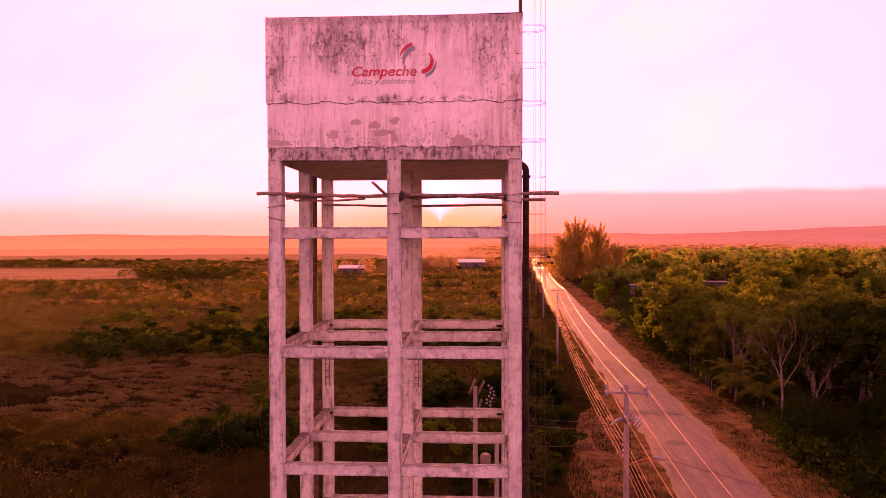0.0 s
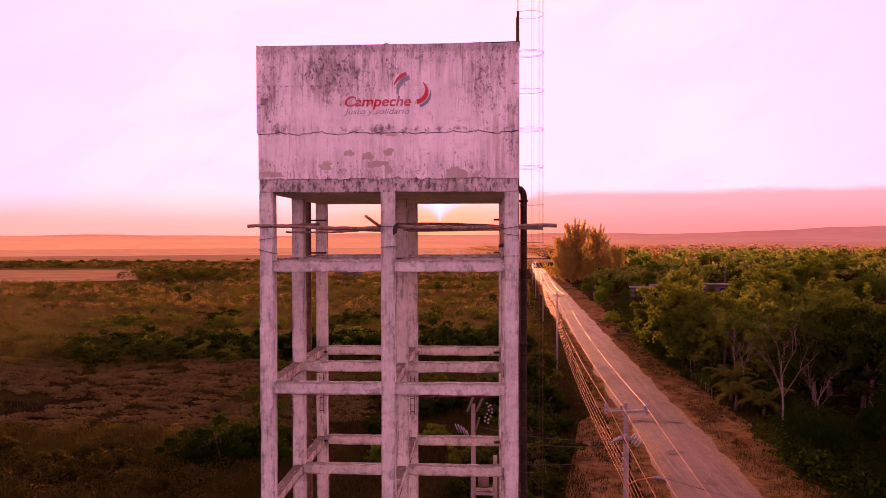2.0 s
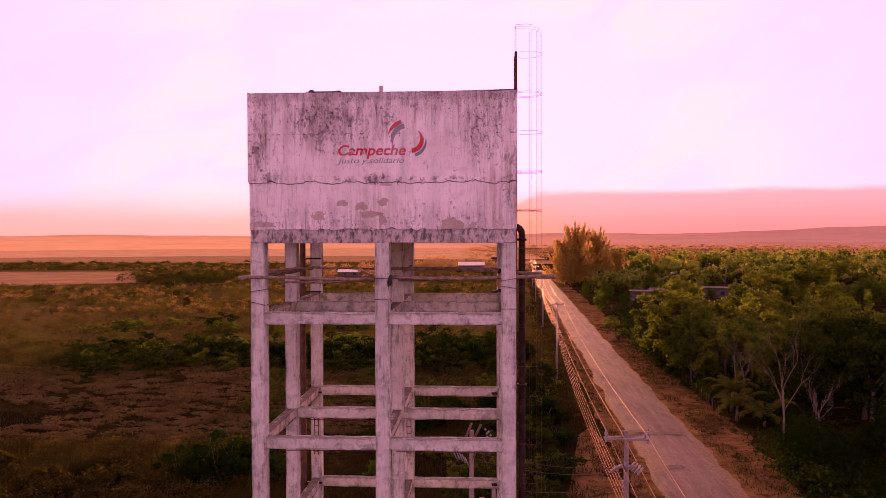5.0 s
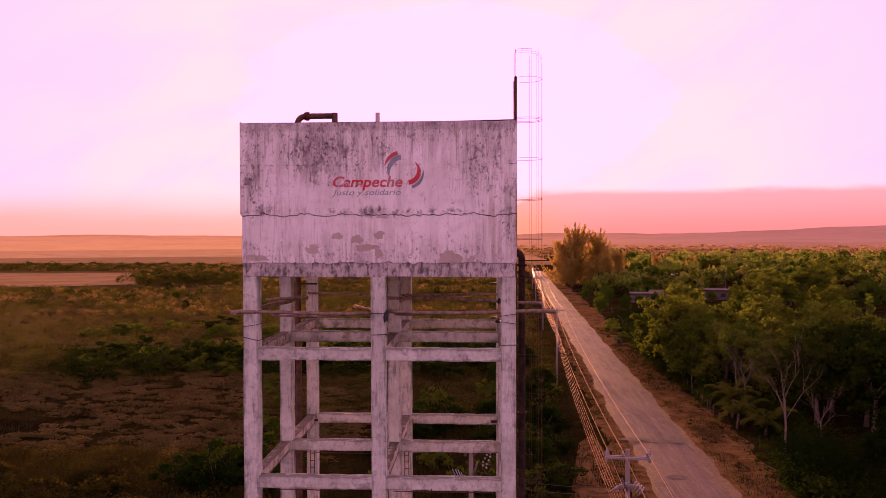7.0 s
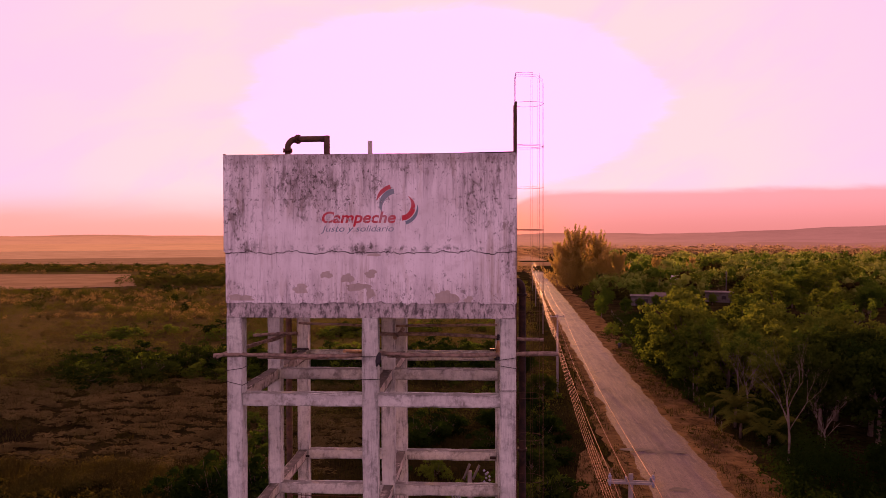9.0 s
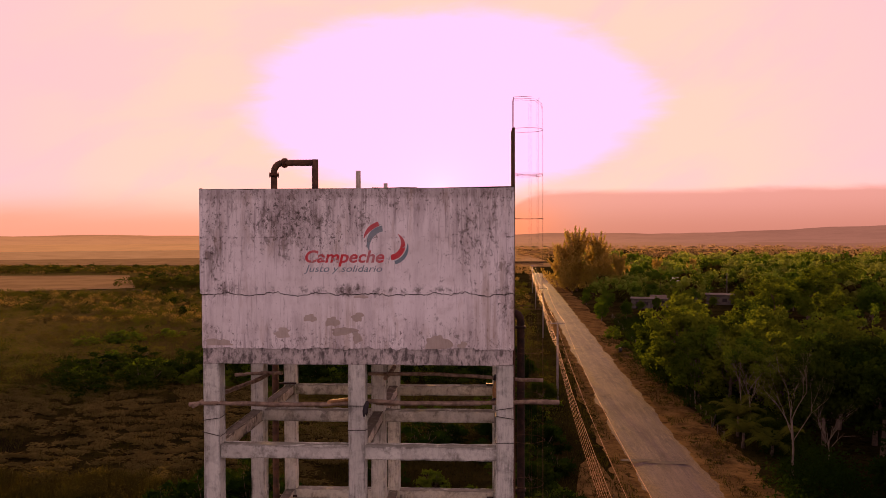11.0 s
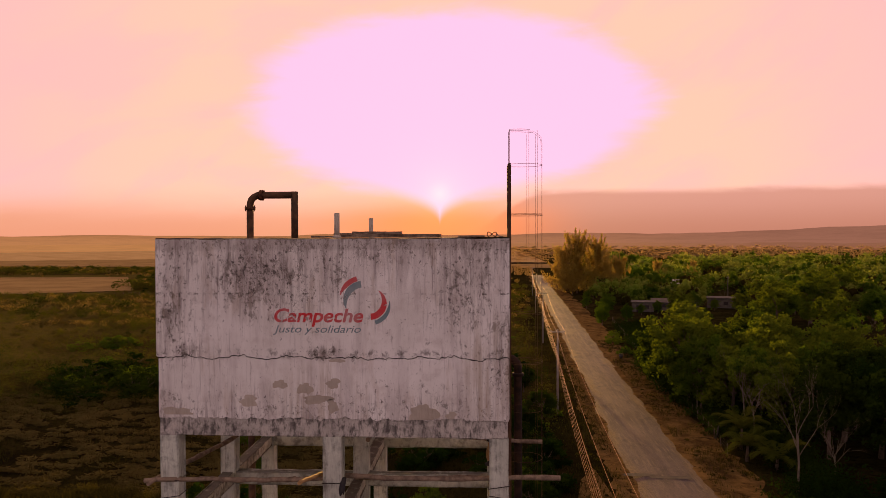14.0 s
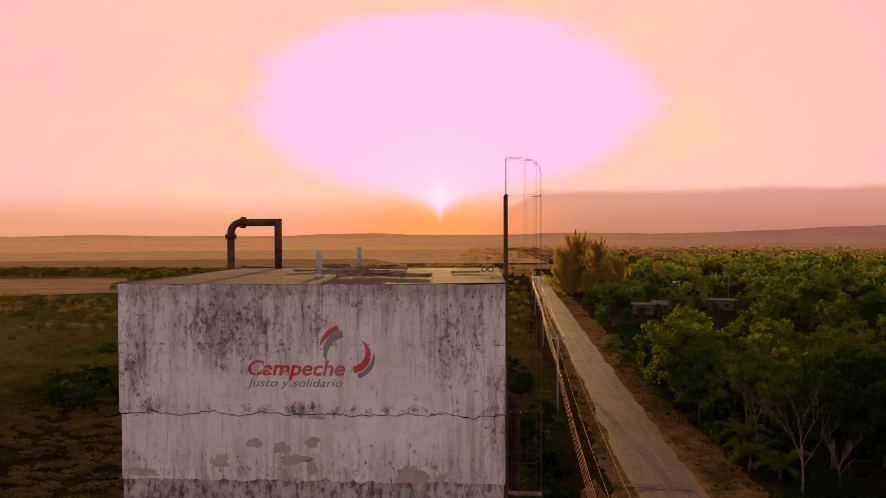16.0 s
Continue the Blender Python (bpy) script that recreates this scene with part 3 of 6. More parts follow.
def quads_mesh(name, centre, size, rng, material, slim=0.55, upright=0.0, heart=None, lie=(1.0, 1.0, 1.0)):
    """A mesh of many small leaf blades, one four-sided leaf at each centre."""
    n = len(centre)
    a = rng.normal(size=(n, 3))
    a[:, 2] += upright * np.sign(a[:, 2])
    a *= np.array(lie)
    a /= np.linalg.norm(a, axis=1, keepdims=True)
    b = np.cross(a, rng.normal(size=(n, 3)))
    b /= np.linalg.norm(b, axis=1, keepdims=True) + 1e-9
    c = np.cross(a, b)
    s = (np.asarray(size) * rng.uniform(0.6, 1.35, n))[:, None]
    v = np.stack([centre - a * s, centre - b * s * slim + c * s * 0.12, centre + a * s, centre + b * s * slim + c * s * 0.12], 1).reshape(-1, 3)
    idx, total = np.arange(4 * n, dtype=np.int32), np.full(n, 4, dtype=np.int32)
    if heart is not None:
        idx = np.concatenate([idx, (heart[1].ravel() + 4 * n).astype(np.int32)])
        total = np.concatenate([total, np.full(len(heart[1]), 3, dtype=np.int32)])
        v = np.concatenate([v, heart[0]])
    start = np.concatenate([[0], np.cumsum(total)[:-1]]).astype(np.int32)
    me = bpy.data.meshes.new(name)
    me.vertices.add(len(v)), me.loops.add(len(idx)), me.polygons.add(len(total))
    me.vertices.foreach_set("co", v.astype(np.float32).ravel())
    me.loops.foreach_set("vertex_index", idx)
    me.polygons.foreach_set("loop_start", start)
    me.polygons.foreach_set("loop_total", total)
    me.polygons.foreach_set("use_smooth", total == 3)
    me.update(calc_edges=True)
    me.materials.append(M[material])
    return me


def clumps(centre, radius, per, rng, shell=0.45):
    """Points scattered in the outer part of many ellipsoids."""
    n = len(centre)
    d = rng.normal(size=(n, per, 3))
    d /= np.linalg.norm(d, axis=2, keepdims=True)
    r = shell + (1 - shell) * rng.random((n, per, 1)) ** 0.6
    return (centre[:, None, :] + d * r * radius[:, None, :]).reshape(-1, 3)


# ---------------------------------------------------------------- setting: ground, road, fields, hills
def sheet(name, pts, material, label, category, z=0.0, kind="structure"):
    """A flat piece of ground from its outline."""
    bm = bmesh.new()
    f = bm.faces.new([bm.verts.new((x, y, z)) for x, y in pts])
    if f.normal.z < 0:
        f.normal_flip()
    bmesh.ops.triangulate(bm, faces=bm.faces[:])
    return tagged(part(name, bm, material), label, category, "", kind)


def ground_sheet():
    """One sheet to the horizon, gently uneven near the tower, finer where the camera looks."""
    ys = [-4800, -2000, -600, -200, -90] + [-60 + 6 * i for i in range(50)] + [260 + 25 * i for i in range(18)] + [760, 900, 1200, 1800, 2800, 4800]
    xs = [-4800, -2600, -1500, -900] + [-600 + 25 * i for i in range(17)] + [-180 + 6 * i for i in range(56)] + [170 + 25 * i for i in range(12)] + [560, 900, 1500, 2600, 4800]
    bm = bmesh.new()
    grid = []
    for y in ys:
        row = []
        for x in xs:
            rise = 0.0
            if -60 < y < 700 and (x < 6 or x > 33) and abs(x) < 600:
                rise = 0.28 * noise.noise(Vector((x * 0.05, y * 0.05, 0))) - 0.12
                rise = min(rise, 0.2)
            if -8 < x < 10 and -8 < y < 12:
                rise = 0.0
            row.append(bm.verts.new((x, y, rise if (x < 6 or x > 33) else -0.02)))
        grid.append(row)
    for a, b in zip(grid, grid[1:]):
        for i in range(len(xs) - 1):
            f = bm.faces.new((a[i], a[i + 1], b[i + 1], b[i]))
            f.smooth = True
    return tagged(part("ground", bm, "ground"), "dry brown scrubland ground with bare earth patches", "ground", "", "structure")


ground_sheet()


def road_mid(y):
    """The road's centre line, running straight past the tower."""
    return 17.6 + 0.0415 * y


def strip(name, left, right, y0, y1, step, z, material, label, category, seed, ragged=0.0, crown=0.0):
    rnd = random.Random(seed)
    bm = bmesh.new()
    rows = []
    y = y0
    while y < y1:
        m = road_mid(y)
        l, r = (m + at + ragged * (1.1 * noise.noise(Vector((y * 0.16, seed + at, 0))) + 0.5 * noise.noise(Vector((y * 0.7, seed + at, 4)))) + rnd.uniform(-0.12, 0.12) * ragged for at in (left, right))
        rows.append([bm.verts.new((l + (r - l) * i / 4, y, z + crown * (1 - abs(i - 2) / 2) - (0.03 if i in (0, 4) else 0))) for i in range(5)])
        y += step * (1 if y < 120 else 3)
    for a, b in zip(rows, rows[1:]):
        for i in range(4):
            bm.faces.new((a[i], a[i + 1], b[i + 1], b[i])).smooth = True
    return tagged(part(name, bm, material), label, category, "", "structure")


strip("verge", -5.4, 8.4, -60, 420, 0.8, 0.012, "verge_dirt", "reddish dry earth and grass verges beside the road", "verge", 3, 1.1, 0.0)
strip("road", -3.2, 3.25, -60, 430, 0.8, 0.045, "asphalt", "worn grey asphalt village road dusted with earth", "road", 5, 0.6, 0.05)

sheet("bare_earth", [(8.4, 33.0), (10.2, 29.5), (12.6, 30.5), (13.4, 40.0), (14.2, 52.0), (13.6, 60.5), (11.8, 57.0), (10.4, 49.0), (9.2, 42.0), (8.0, 38.0)], "verge_dirt", "trodden bare brown earth beside the road", "ground", 0.008)
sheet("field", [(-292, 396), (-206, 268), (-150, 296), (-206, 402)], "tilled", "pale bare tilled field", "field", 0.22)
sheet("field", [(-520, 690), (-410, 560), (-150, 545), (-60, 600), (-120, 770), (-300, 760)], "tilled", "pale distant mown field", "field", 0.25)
sheet("plain", [(-1500, 1450), (-700, 690), (-90, 640), (60, 640), (60, 1450)], "straw_haze", "dry grass plain, its colour lightened for haze", "field", 0.12)
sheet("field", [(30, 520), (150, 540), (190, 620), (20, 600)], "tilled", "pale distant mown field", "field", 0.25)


def hill_range(name, dist, crest, base, material, label, seed):
    """A long low ridge; crest(a) is its height over the bearing a in degrees."""
    bm = bmesh.new()
    rows = []
    for i in range(241):
        a = -60 + 0.5 * i
        s, c = math.sin(radians(a)), math.cos(radians(a))
        h = crest(a) + 2.6 * noise.noise(Vector((a * 0.9, seed, 0))) + 1.1 * noise.noise(Vector((a * 4.0, seed, 3)))
        rows.append([bm.verts.new((s * (dist + d), c * (dist + d), z)) for d, z in ((-base, -1.0), (-base * 0.5, h * 0.45), (0, h), (260, -1.0))])
    for p, q in zip(rows, rows[1:]):
        for j in range(3):
            bm.faces.new((p[j], q[j], q[j + 1], p[j + 1])).smooth = True
    return tagged(part(name, bm, material), label, "hills", "", "structure")


def far_crest(a):
    pts = ((-60, 34), (-34, 32), (-29, 39), (-24, 34), (-16, 31), (-12, 42), (-9, 46), (-4, 34), (2, 36), (6, 44), (11, 42), (13, 37), (17, 42), (21, 52), (26, 68), (29, 72), (34, 66), (60, 54))
    for (p, u), (q, w) in zip(pts, pts[1:]):
        if p <= a <= q:
            t = (a - p) / (q - p)
            t = t * t * (3 - 2 * t)
            return u + (w - u) * t
    return 40


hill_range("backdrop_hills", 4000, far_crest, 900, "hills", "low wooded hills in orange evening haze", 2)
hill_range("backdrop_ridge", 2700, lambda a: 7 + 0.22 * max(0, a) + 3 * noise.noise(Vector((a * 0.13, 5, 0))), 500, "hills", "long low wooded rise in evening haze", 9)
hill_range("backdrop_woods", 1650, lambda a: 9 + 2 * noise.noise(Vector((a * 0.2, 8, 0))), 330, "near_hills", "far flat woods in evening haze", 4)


# ---------------------------------------------------------------- the water tower
COL, BAY, SOFFIT, TOP = 0.32, 2.82, 19.8, 23.155
LEVELS = (18.22, 15.39, 12.6, 9.8, 7.0, 4.2, 1.4)


def ragged_panel(x0, x1, low, high, y0, y1, n, rnd, sides=0.0):
    """A plaster coat with broken lower and upper edges; low and high give z for x."""
    bm = bmesh.new()
    cols = []
    for i in range(n + 1):
        x = x0 + (x1 - x0) * i / n
        lo, hi = low(x) , high(x)
        xs = x + (rnd.uniform(-sides, sides) if i in (0, n) else 0)
        cols.append([bm.verts.new(p) for p in ((xs, y0, lo), (xs, y0, hi), (xs, y1, hi), (xs, y1, lo))])
    for a, b in zip(cols, cols[1:]):
        for j in range(4):
            bm.faces.new((a[j], a[(j + 1) % 4], b[(j + 1) % 4], b[j]))
    bm.faces.new(cols[0]), bm.faces.new(cols[-1][::-1])
    bmesh.ops.recalc_face_normals(bm, faces=bm.faces[:])
    return bm


def blob(cx, cz, rx, rz, y, rnd, flat=None):
    """A thin irregular trowelled patch on the front wall."""
    bm = bmesh.new()
    n = 44
    ph = rnd.uniform(0, 6)
    front, back = [], []
    for i in range(n):
        a = 2 * math.pi * i / n
        k = 1 + 0.16 * math.sin(2 * a + ph) + 0.14 * math.sin(3 * a + 2 * ph) + 0.10 * math.sin(5 * a + ph) + 0.06 * math.sin(9 * a + 3 * ph) + rnd.uniform(-0.03, 0.03)
        dz = rz * math.sin(a) * k
        if flat is not None:
            dz = max(dz, -rz * flat)
        front.append(bm.verts.new((cx + rx * math.cos(a) * k, y, cz + dz)))
        back.append(bm.verts.new((cx + rx * math.cos(a) * k * 1.02, y + 0.02, cz + dz * 1.02)))
    bm.faces.new(front)
    for i in range(n):
        bm.faces.new((front[i], back[i], back[(i + 1) % n], front[(i + 1) % n]))
    bmesh.ops.recalc_face_normals(bm, faces=bm.faces[:])
    return bm


def ribbon(cx, cz, r, a0, a1, w0, w1, y, n=26):
    """A painted arc on the front wall that swells from a point to a blunt end."""
    bm = bmesh.new()
    prev = None
    for i in range(n + 1):
        t = i / n
        a = radians(a0 + (a1 - a0) * t)
        w = w0 + (w1 - w0) * math.sin(math.pi / 2 * min(1.0, t * 1.5))
        c, s = math.cos(a), math.sin(a)
        cur = [bm.verts.new((cx + c * (r + d), y, cz + s * (r + d))) for d in (-w / 2, w / 2)]
        if prev:
            bm.faces.new((prev[0], prev[1], cur[1], cur[0]))
        prev = cur
    bmesh.ops.recalc_face_normals(bm, faces=bm.faces[:])
    return bm


def lettering(text, x0, x1, base, cap, y, material, parent, label, bold=0.0, shear=0.2):
    cu = bpy.data.curves.new("lettering", "FONT")
    cu.body, cu.offset, cu.shear = text, bold, shear
    tmp = new("lettering_source", cu)
    dg = bpy.context.evaluated_depsgraph_get()
    me = bpy.data.meshes.new_from_object(tmp.evaluated_get(dg))
    bpy.data.objects.remove(tmp)
    me.materials.clear()
    xs = [v.co.x for v in me.vertices]
    sx, sz = (x1 - x0) / (max(xs) - min(xs)), cap / 0.7
    lo = min(xs)
    for v in me.vertices:
        u, w = v.co.x, v.co.y
        v.co = (x0 + (u - lo) * sx, y, base + w * sz)
    me.materials.append(M[material])
    return part("lettering", me, material, parent, label)


def water_tower():
    rnd = random.Random(11)
    tower = thing("water_tower", "tall weathered concrete water tower with a square tank on nine columns", "water tower")
    # frame
    cols = [mesh_from("column", worn_bar(COL, COL, SOFFIT + 0.4, 40 + i, 0.55, 0.006), "column_concrete") for i in range(3)]
    for i in range(3):
        for j in range(3):
            part("column", cols[(i + 2 * j) % 3], "", tower, "", (-BAY + i * BAY - COL / 2, j * BAY, -0.4))
    gap = BAY - COL
    bx = [mesh_from("beam", worn_bar(gap + 0.02, 0.24, 0.27, 60 + i, 0.28, 0.009, 0.02), "beam_concrete") for i in range(3)]
    by = [mesh_from("beam", worn_bar(0.24, gap + 0.02, 0.27, 70 + i, 0.28, 0.009, 0.02), "side_beam_concrete") for i in range(3)]
    for n, z in enumerate(LEVELS):
        for i in range(3):
            for j in range(2):
                part("beam", bx[(n + i + j) % 3], "", tower, "", (-BAY + j * BAY + COL / 2 - 0.01, i * BAY + 0.035, z - 0.27))
                part("beam", by[(n + i + j) % 3], "", tower, "", (-BAY + i * BAY - 0.12, j * BAY + COL - 0.01, z - 0.27))
    # tank
    depth = 2 * BAY + COL + 0.04
    core = part("tank", box(-2.965, 2.965, 0.034, depth, SOFFIT, TOP - 0.06, 0.02), "raw_concrete", tower, "rough grey concrete tank body")

    def chip(x, seed, amp):
        return amp * (noise.noise(Vector((x * 2.2, seed, 0))) + 0.7 * noise.noise(Vector((x * 7.0, seed, 1))) + 0.5 * noise.noise(Vector((x * 19.0, seed, 2))))

    # paler column concrete brightens the underside in place of bounced light
    part("soffit", box(-2.9, 2.9, 0.15, depth - 0.1, SOFFIT - 0.02, SOFFIT + 0.05), "column_concrete", core, "stained concrete underside")
    part("plaster_coat", ragged_panel(-3.02, 3.0, lambda x: 21.135 + chip(x, 3, 0.06), lambda x: TOP - 0.024 + chip(x, 7, 0.012), -0.026, 0.02, 240, rnd), "plaster", core, "mould-streaked white painted plaster")
    part("plaster_coat", ragged_panel(-2.985, 2.985, lambda x: 20.09 + chip(x, 5, 0.05), lambda x: 21.118 + chip(x, 3, 0.06), -0.014, 0.02, 240, rnd), "plaster", core, "white painted plaster with a broken lower edge")
    part("ring_beam", worn_bar(5.94, 0.1, 0.34, 31, 0.2, 0.007, 0.014), "edge_concrete", core, "blackened bare concrete edge beam", (-2.97, -0.004, SOFFIT - 0.02))
    for s in (-1, 1):
        part("side_coat", box(2.977, 2.998, 0.03, depth, 20.1, TOP - 0.09) if s > 0 else box(-2.998, -2.977, 0.03, depth, 20.1, TOP - 0.09), "plaster", core)
    part("rear_coat", box(-2.97, 2.97, depth + 0.002, depth + 0.022, 20.1, TOP - 0.09), "plaster", core)
    part("roof_slab", worn_bar(6.04, depth + 0.06, 0.10, 33, 0.3, 0.006, 0.015), "roof_concrete", core, "dusty concrete roof slab", (-3.02, -0.02, TOP - 0.10))
    # trowelled repairs
    for x, z, rx, rz, flat in ((-2.65, 20.17, 0.24, 0.10, 0.3), (-1.42, 20.38, 0.16, 0.09, None), (-0.88, 20.67, 0.11, 0.08, None), (-0.45, 20.60, 0.12, 0.10, None),
                               (-0.25, 20.42, 0.22, 0.08, None), (0.03, 20.69, 0.12, 0.08, None), (0.02, 20.30, 0.10, 0.10, None), (1.55, 20.18, 0.22, 0.18, 0.5),
                               (2.02, 20.15, 0.09, 0.08, 0.5), (0.1, 21.08, 0.12, 0.035, None)):
        part("repair_patch", blob(x, z, rx, rz, -0.018, rnd, flat), "patch_concrete", core, "bare trowelled mortar patch")
    # faded sign
    y = -0.030
    lettering("Campeche", -0.97, 0.55, 21.735, 0.225, y, "red_paint", core, "red painted word, flaking", 0.023, 0.22)
    lettering("Justo y solidario", -0.99, 0.51, 21.555, 0.125, y, "grey_paint", core, "grey painted words, flaking", 0.0, 0.28)
    part("painted_arc", ribbon(0.56, 22.06, 0.42, 162, 106, 0.015, 0.085, y), "red_paint", core, "red painted arc")
    part("painted_arc", ribbon(0.56, 22.06, 0.315, 198, 98, 0.015, 0.11, y), "grey_paint", core, "grey painted arc")
    part("painted_arc", ribbon(0.66, 22.07, 0.245, 52, -86, 0.012, 0.105, y), "red_paint", core, "red painted arc")
    part("painted_arc", ribbon(0.66, 22.05, 0.335, 6, -74, 0.012, 0.07, y), "grey_paint", core, "grey painted arc")
    # crack in the joint
    bm = bmesh.new()
    pts = [(-3.0 + 0.025 * i, -0.006, 21.126 + chip(-3.0 + 0.025 * i, 3, 0.06)) for i in range(241)]
    tube(pts, [max(0.002, 0.007 + 0.022 * noise.noise(Vector((i * 0.16, 0, 0))) + 0.014 * noise.noise(Vector((i * 0.5, 4, 0)))) for i in range(241)], 4, bm)
    part("crack", bm, "tie_wire", core, "dark open joint")

    # rusty reinforcement laid bare
    def rods(rows, parent=tower):
        for pts in rows:
            part("rebar", tube(pts, 0.011, 5), "rust", parent, "bare rusty reinforcement rod")
    rods([[(-2.2, 0.05, 15.10), (-1.6, 0.05, 15.105), (-1.25, 0.06, 15.085)], [(0.3, 0.05, 15.1), (1.2, 0.05, 15.095), (2.5, 0.05, 15.10)],
          [(-2.4, 2.86, 15.09), (-1.0, 2.86, 15.07), (-0.3, 2.86, 15.08)], [(1.15, 0.05, 15.1), (1.15, 0.05, 15.17)]])
    for cx, zz in ((-2.82, 13.3), (0.0, 13.3)):
        for dx in (-0.05, 0.07):
            rods([[(cx + dx, 2 * BAY - 0.012, zz), (cx + dx + 0.01, 2 * BAY - 0.02, zz + 0.6), (cx + dx, 2 * BAY - 0.012, zz + 1.2)]])
        for i in range(6):
            rods([[(cx - 0.06, 2 * BAY - 0.018, zz + 0.1 + 0.2 * i), (cx + 0.08, 2 * BAY - 0.018, zz + 0.1 + 0.2 * i)]])
    # brackets on the rear columns
    for z in (19.25, 18.25, 15.2, 12.45, 9.6):
        part("bracket", box(2.50, 2.67, 2 * BAY - 0.06, 2 * BAY + 0.02, z, z + 0.06), "tie_wire", tower, "black iron bracket")
        part("bracket", box(-3.22, -2.62, 2 * BAY - 0.10, 2 * BAY - 0.06, z, z + 0.05), "tie_wire", tower, "black iron bracket")
    # filling pipe: up the outside, over the rim in a square bend
    px, py, pr, zb = -3.16, 5.46, 0.085, 24.2
    pipe = part("supply_pipe", tube([(px, py, 0.0), (px, py, 8), (px, py, 16), (px, py, zb - 0.25)] + [(px + 0.24 - 0.24 * math.cos(a), py, zb - 0.24 + 0.24 * math.sin(a)) for a in (0.25, 0.6, 0.95, 1.3, 1.57)] + [(-2.05 - 0.06, py, zb)], pr, 14), "pipe_rusty", tower, "dark rusty iron pipe bent over the tank rim")
    part("drop_pipe", tube([(-2.05, py, zb + 0.085), (-2.05, py, TOP - 0.02)], pr, 14), "pipe_rusty", pipe)
    for p, q in (((px, py, zb - 0.36), (px, py, zb - 0.28)), ((px + 0.25, py, zb), (px + 0.33, py, zb))):
        part("flange", tube([p, q], pr + 0.045, 14), "rust", pipe, "rusty bolted flange")
        for i in range(6):
            a = i * math.pi / 3 + 0.3
            off = Vector((math.cos(a), math.sin(a), 0)) if p[2] != q[2] else Vector((0, math.cos(a), math.sin(a)))
            part("bolt", tube([Vector(p) + off * 0.108 - (Vector(q) - Vector(p)) * 0.4, Vector(q) + off * 0.108 + (Vector(q) - Vector(p)) * 0.4], 0.014, 6), "rust", pipe)
    # outlet pipe with its elbow
    ox, oy = 3.40, 5.45
    out = part("outlet_pipe", tube([(2.95, oy, 20.22)] + [(ox - 0.22 + 0.22 * math.sin(a), oy, 20.0 + 0.22 * math.cos(a)) for a in (0.0, 0.4, 0.8, 1.2, 1.57)] + [(ox, oy, 16), (ox, oy, 8), (ox, oy, 0.0)], 0.10, 14), "pipe_iron", tower, "thick black iron outlet pipe")
    for z in (19.8, 15.5, 11.0, 6.0):
        part("flange", tube([(ox, oy, z), (ox, oy, z + 0.07)], 0.14, 14), "pipe_iron", out)
    # vent stubs on the roof
    for x, yy, h in ((-0.24, 1.7, 0.47), (-0.14, 5.3, 0.47)):
        v = part("vent_pipe", tube([(x, yy, TOP - 0.02), (x, yy, TOP + h)], 0.052, 12), "patch_concrete", tower, "grey upright vent pipe")
        part("collar", tube([(x, yy, TOP - 0.01), (x + 0.01, yy, TOP + 0.05)], [0.10, 0.06], 10), "patch_concrete", v)
    # caged ladder
    lx, y0, y1 = 3.10, 2.62, 3.16
    ladder = part("ladder", tube([(lx, y0, 1.0), (lx, y0, 24.65)], 0.028, 6), "ladder_steel", tower, "thin rusty steel ladder with a safety cage")
    part("rail", box(lx - 0.035, lx + 0.035, y1 - 0.02, y1 + 0.02, 1.0, 24.65), "ladder_steel", ladder)
    part("rail", box(lx - 0.04, lx + 0.03, y0 - 0.025, y0 + 0.02, 1.0, 24.63), "ladder_steel", ladder)
    rung = mesh_from("rung", tube([(lx, y0, 0), (lx, y1, 0)], 0.012, 5), "ladder_steel")
    for i in range(76):
        part("rung", rung, "", ladder, "", (0, 0, 1.3 + 0.305 * i))
    mid, rad = (y0 + y1) / 2, 0.36
    arc = [(lx, y0, 0), (lx + 0.22, mid - rad, 0)] + [(3.42 + rad * math.cos(a), mid + rad * math.sin(a), 0) for a in [radians(-75 + 15 * i) for i in range(11)]] + [(lx + 0.22, mid + rad, 0), (lx, y1, 0)]
    hoop = mesh_from("hoop", tube(arc, 0.0045, 4), "ladder_steel")
    for i in range(22):
        part("hoop", hoop, "", ladder, "", (0, 0, 24.63 - 1.005 * i))
        if i in (1, 3, 4):
            part("hoop", hoop, "", ladder, "", (0, 0, 24.60 - 1.005 * i))
    for a in (-80, -48, -16, 16, 48, 80):
        bx_, by_ = 3.42 + rad * math.cos(radians(a)), mid + rad * math.sin(radians(a))
        top = [(bx_, by_, 25.05), (bx_ - 0.03 * (bx_ - lx), by_, 25.2), (bx_ - 0.25 * (bx_ - lx), by_, 25.31), (lx + 0.3 * (bx_ - lx), by_, 25.33), (lx, by_, 25.33)] if abs(a) < 20 else [(bx_, by_, 25.31)]
        part("cage_bar", tube([(bx_, by_, 3.4), (bx_, by_, 14.0)] + top, 0.0032, 4), "ladder_steel", ladder)
    part("hoop", tube([(lx, y0, 25.33), (lx + 0.25, mid - rad, 25.32), (3.5, mid - 0.34, 25.31)], 0.005, 4), "ladder_steel", ladder)
    part("hoop", tube([(lx, y0, 24.6), (lx, y0, 25.33), (lx, y1, 25.33), (lx, y1, 24.6)], 0.006, 4), "ladder_steel", ladder)
    for z in (22.5, 20.5, 18.1, 15.3, 12.5, 9.7, 6.9, 4.1):
        for yy in (y0, y1):
            part("stand_off", tube([(2.9, yy, z), (lx, yy, z)], 0.015, 5), "ladder_steel", ladder)
    return tower


water_tower()


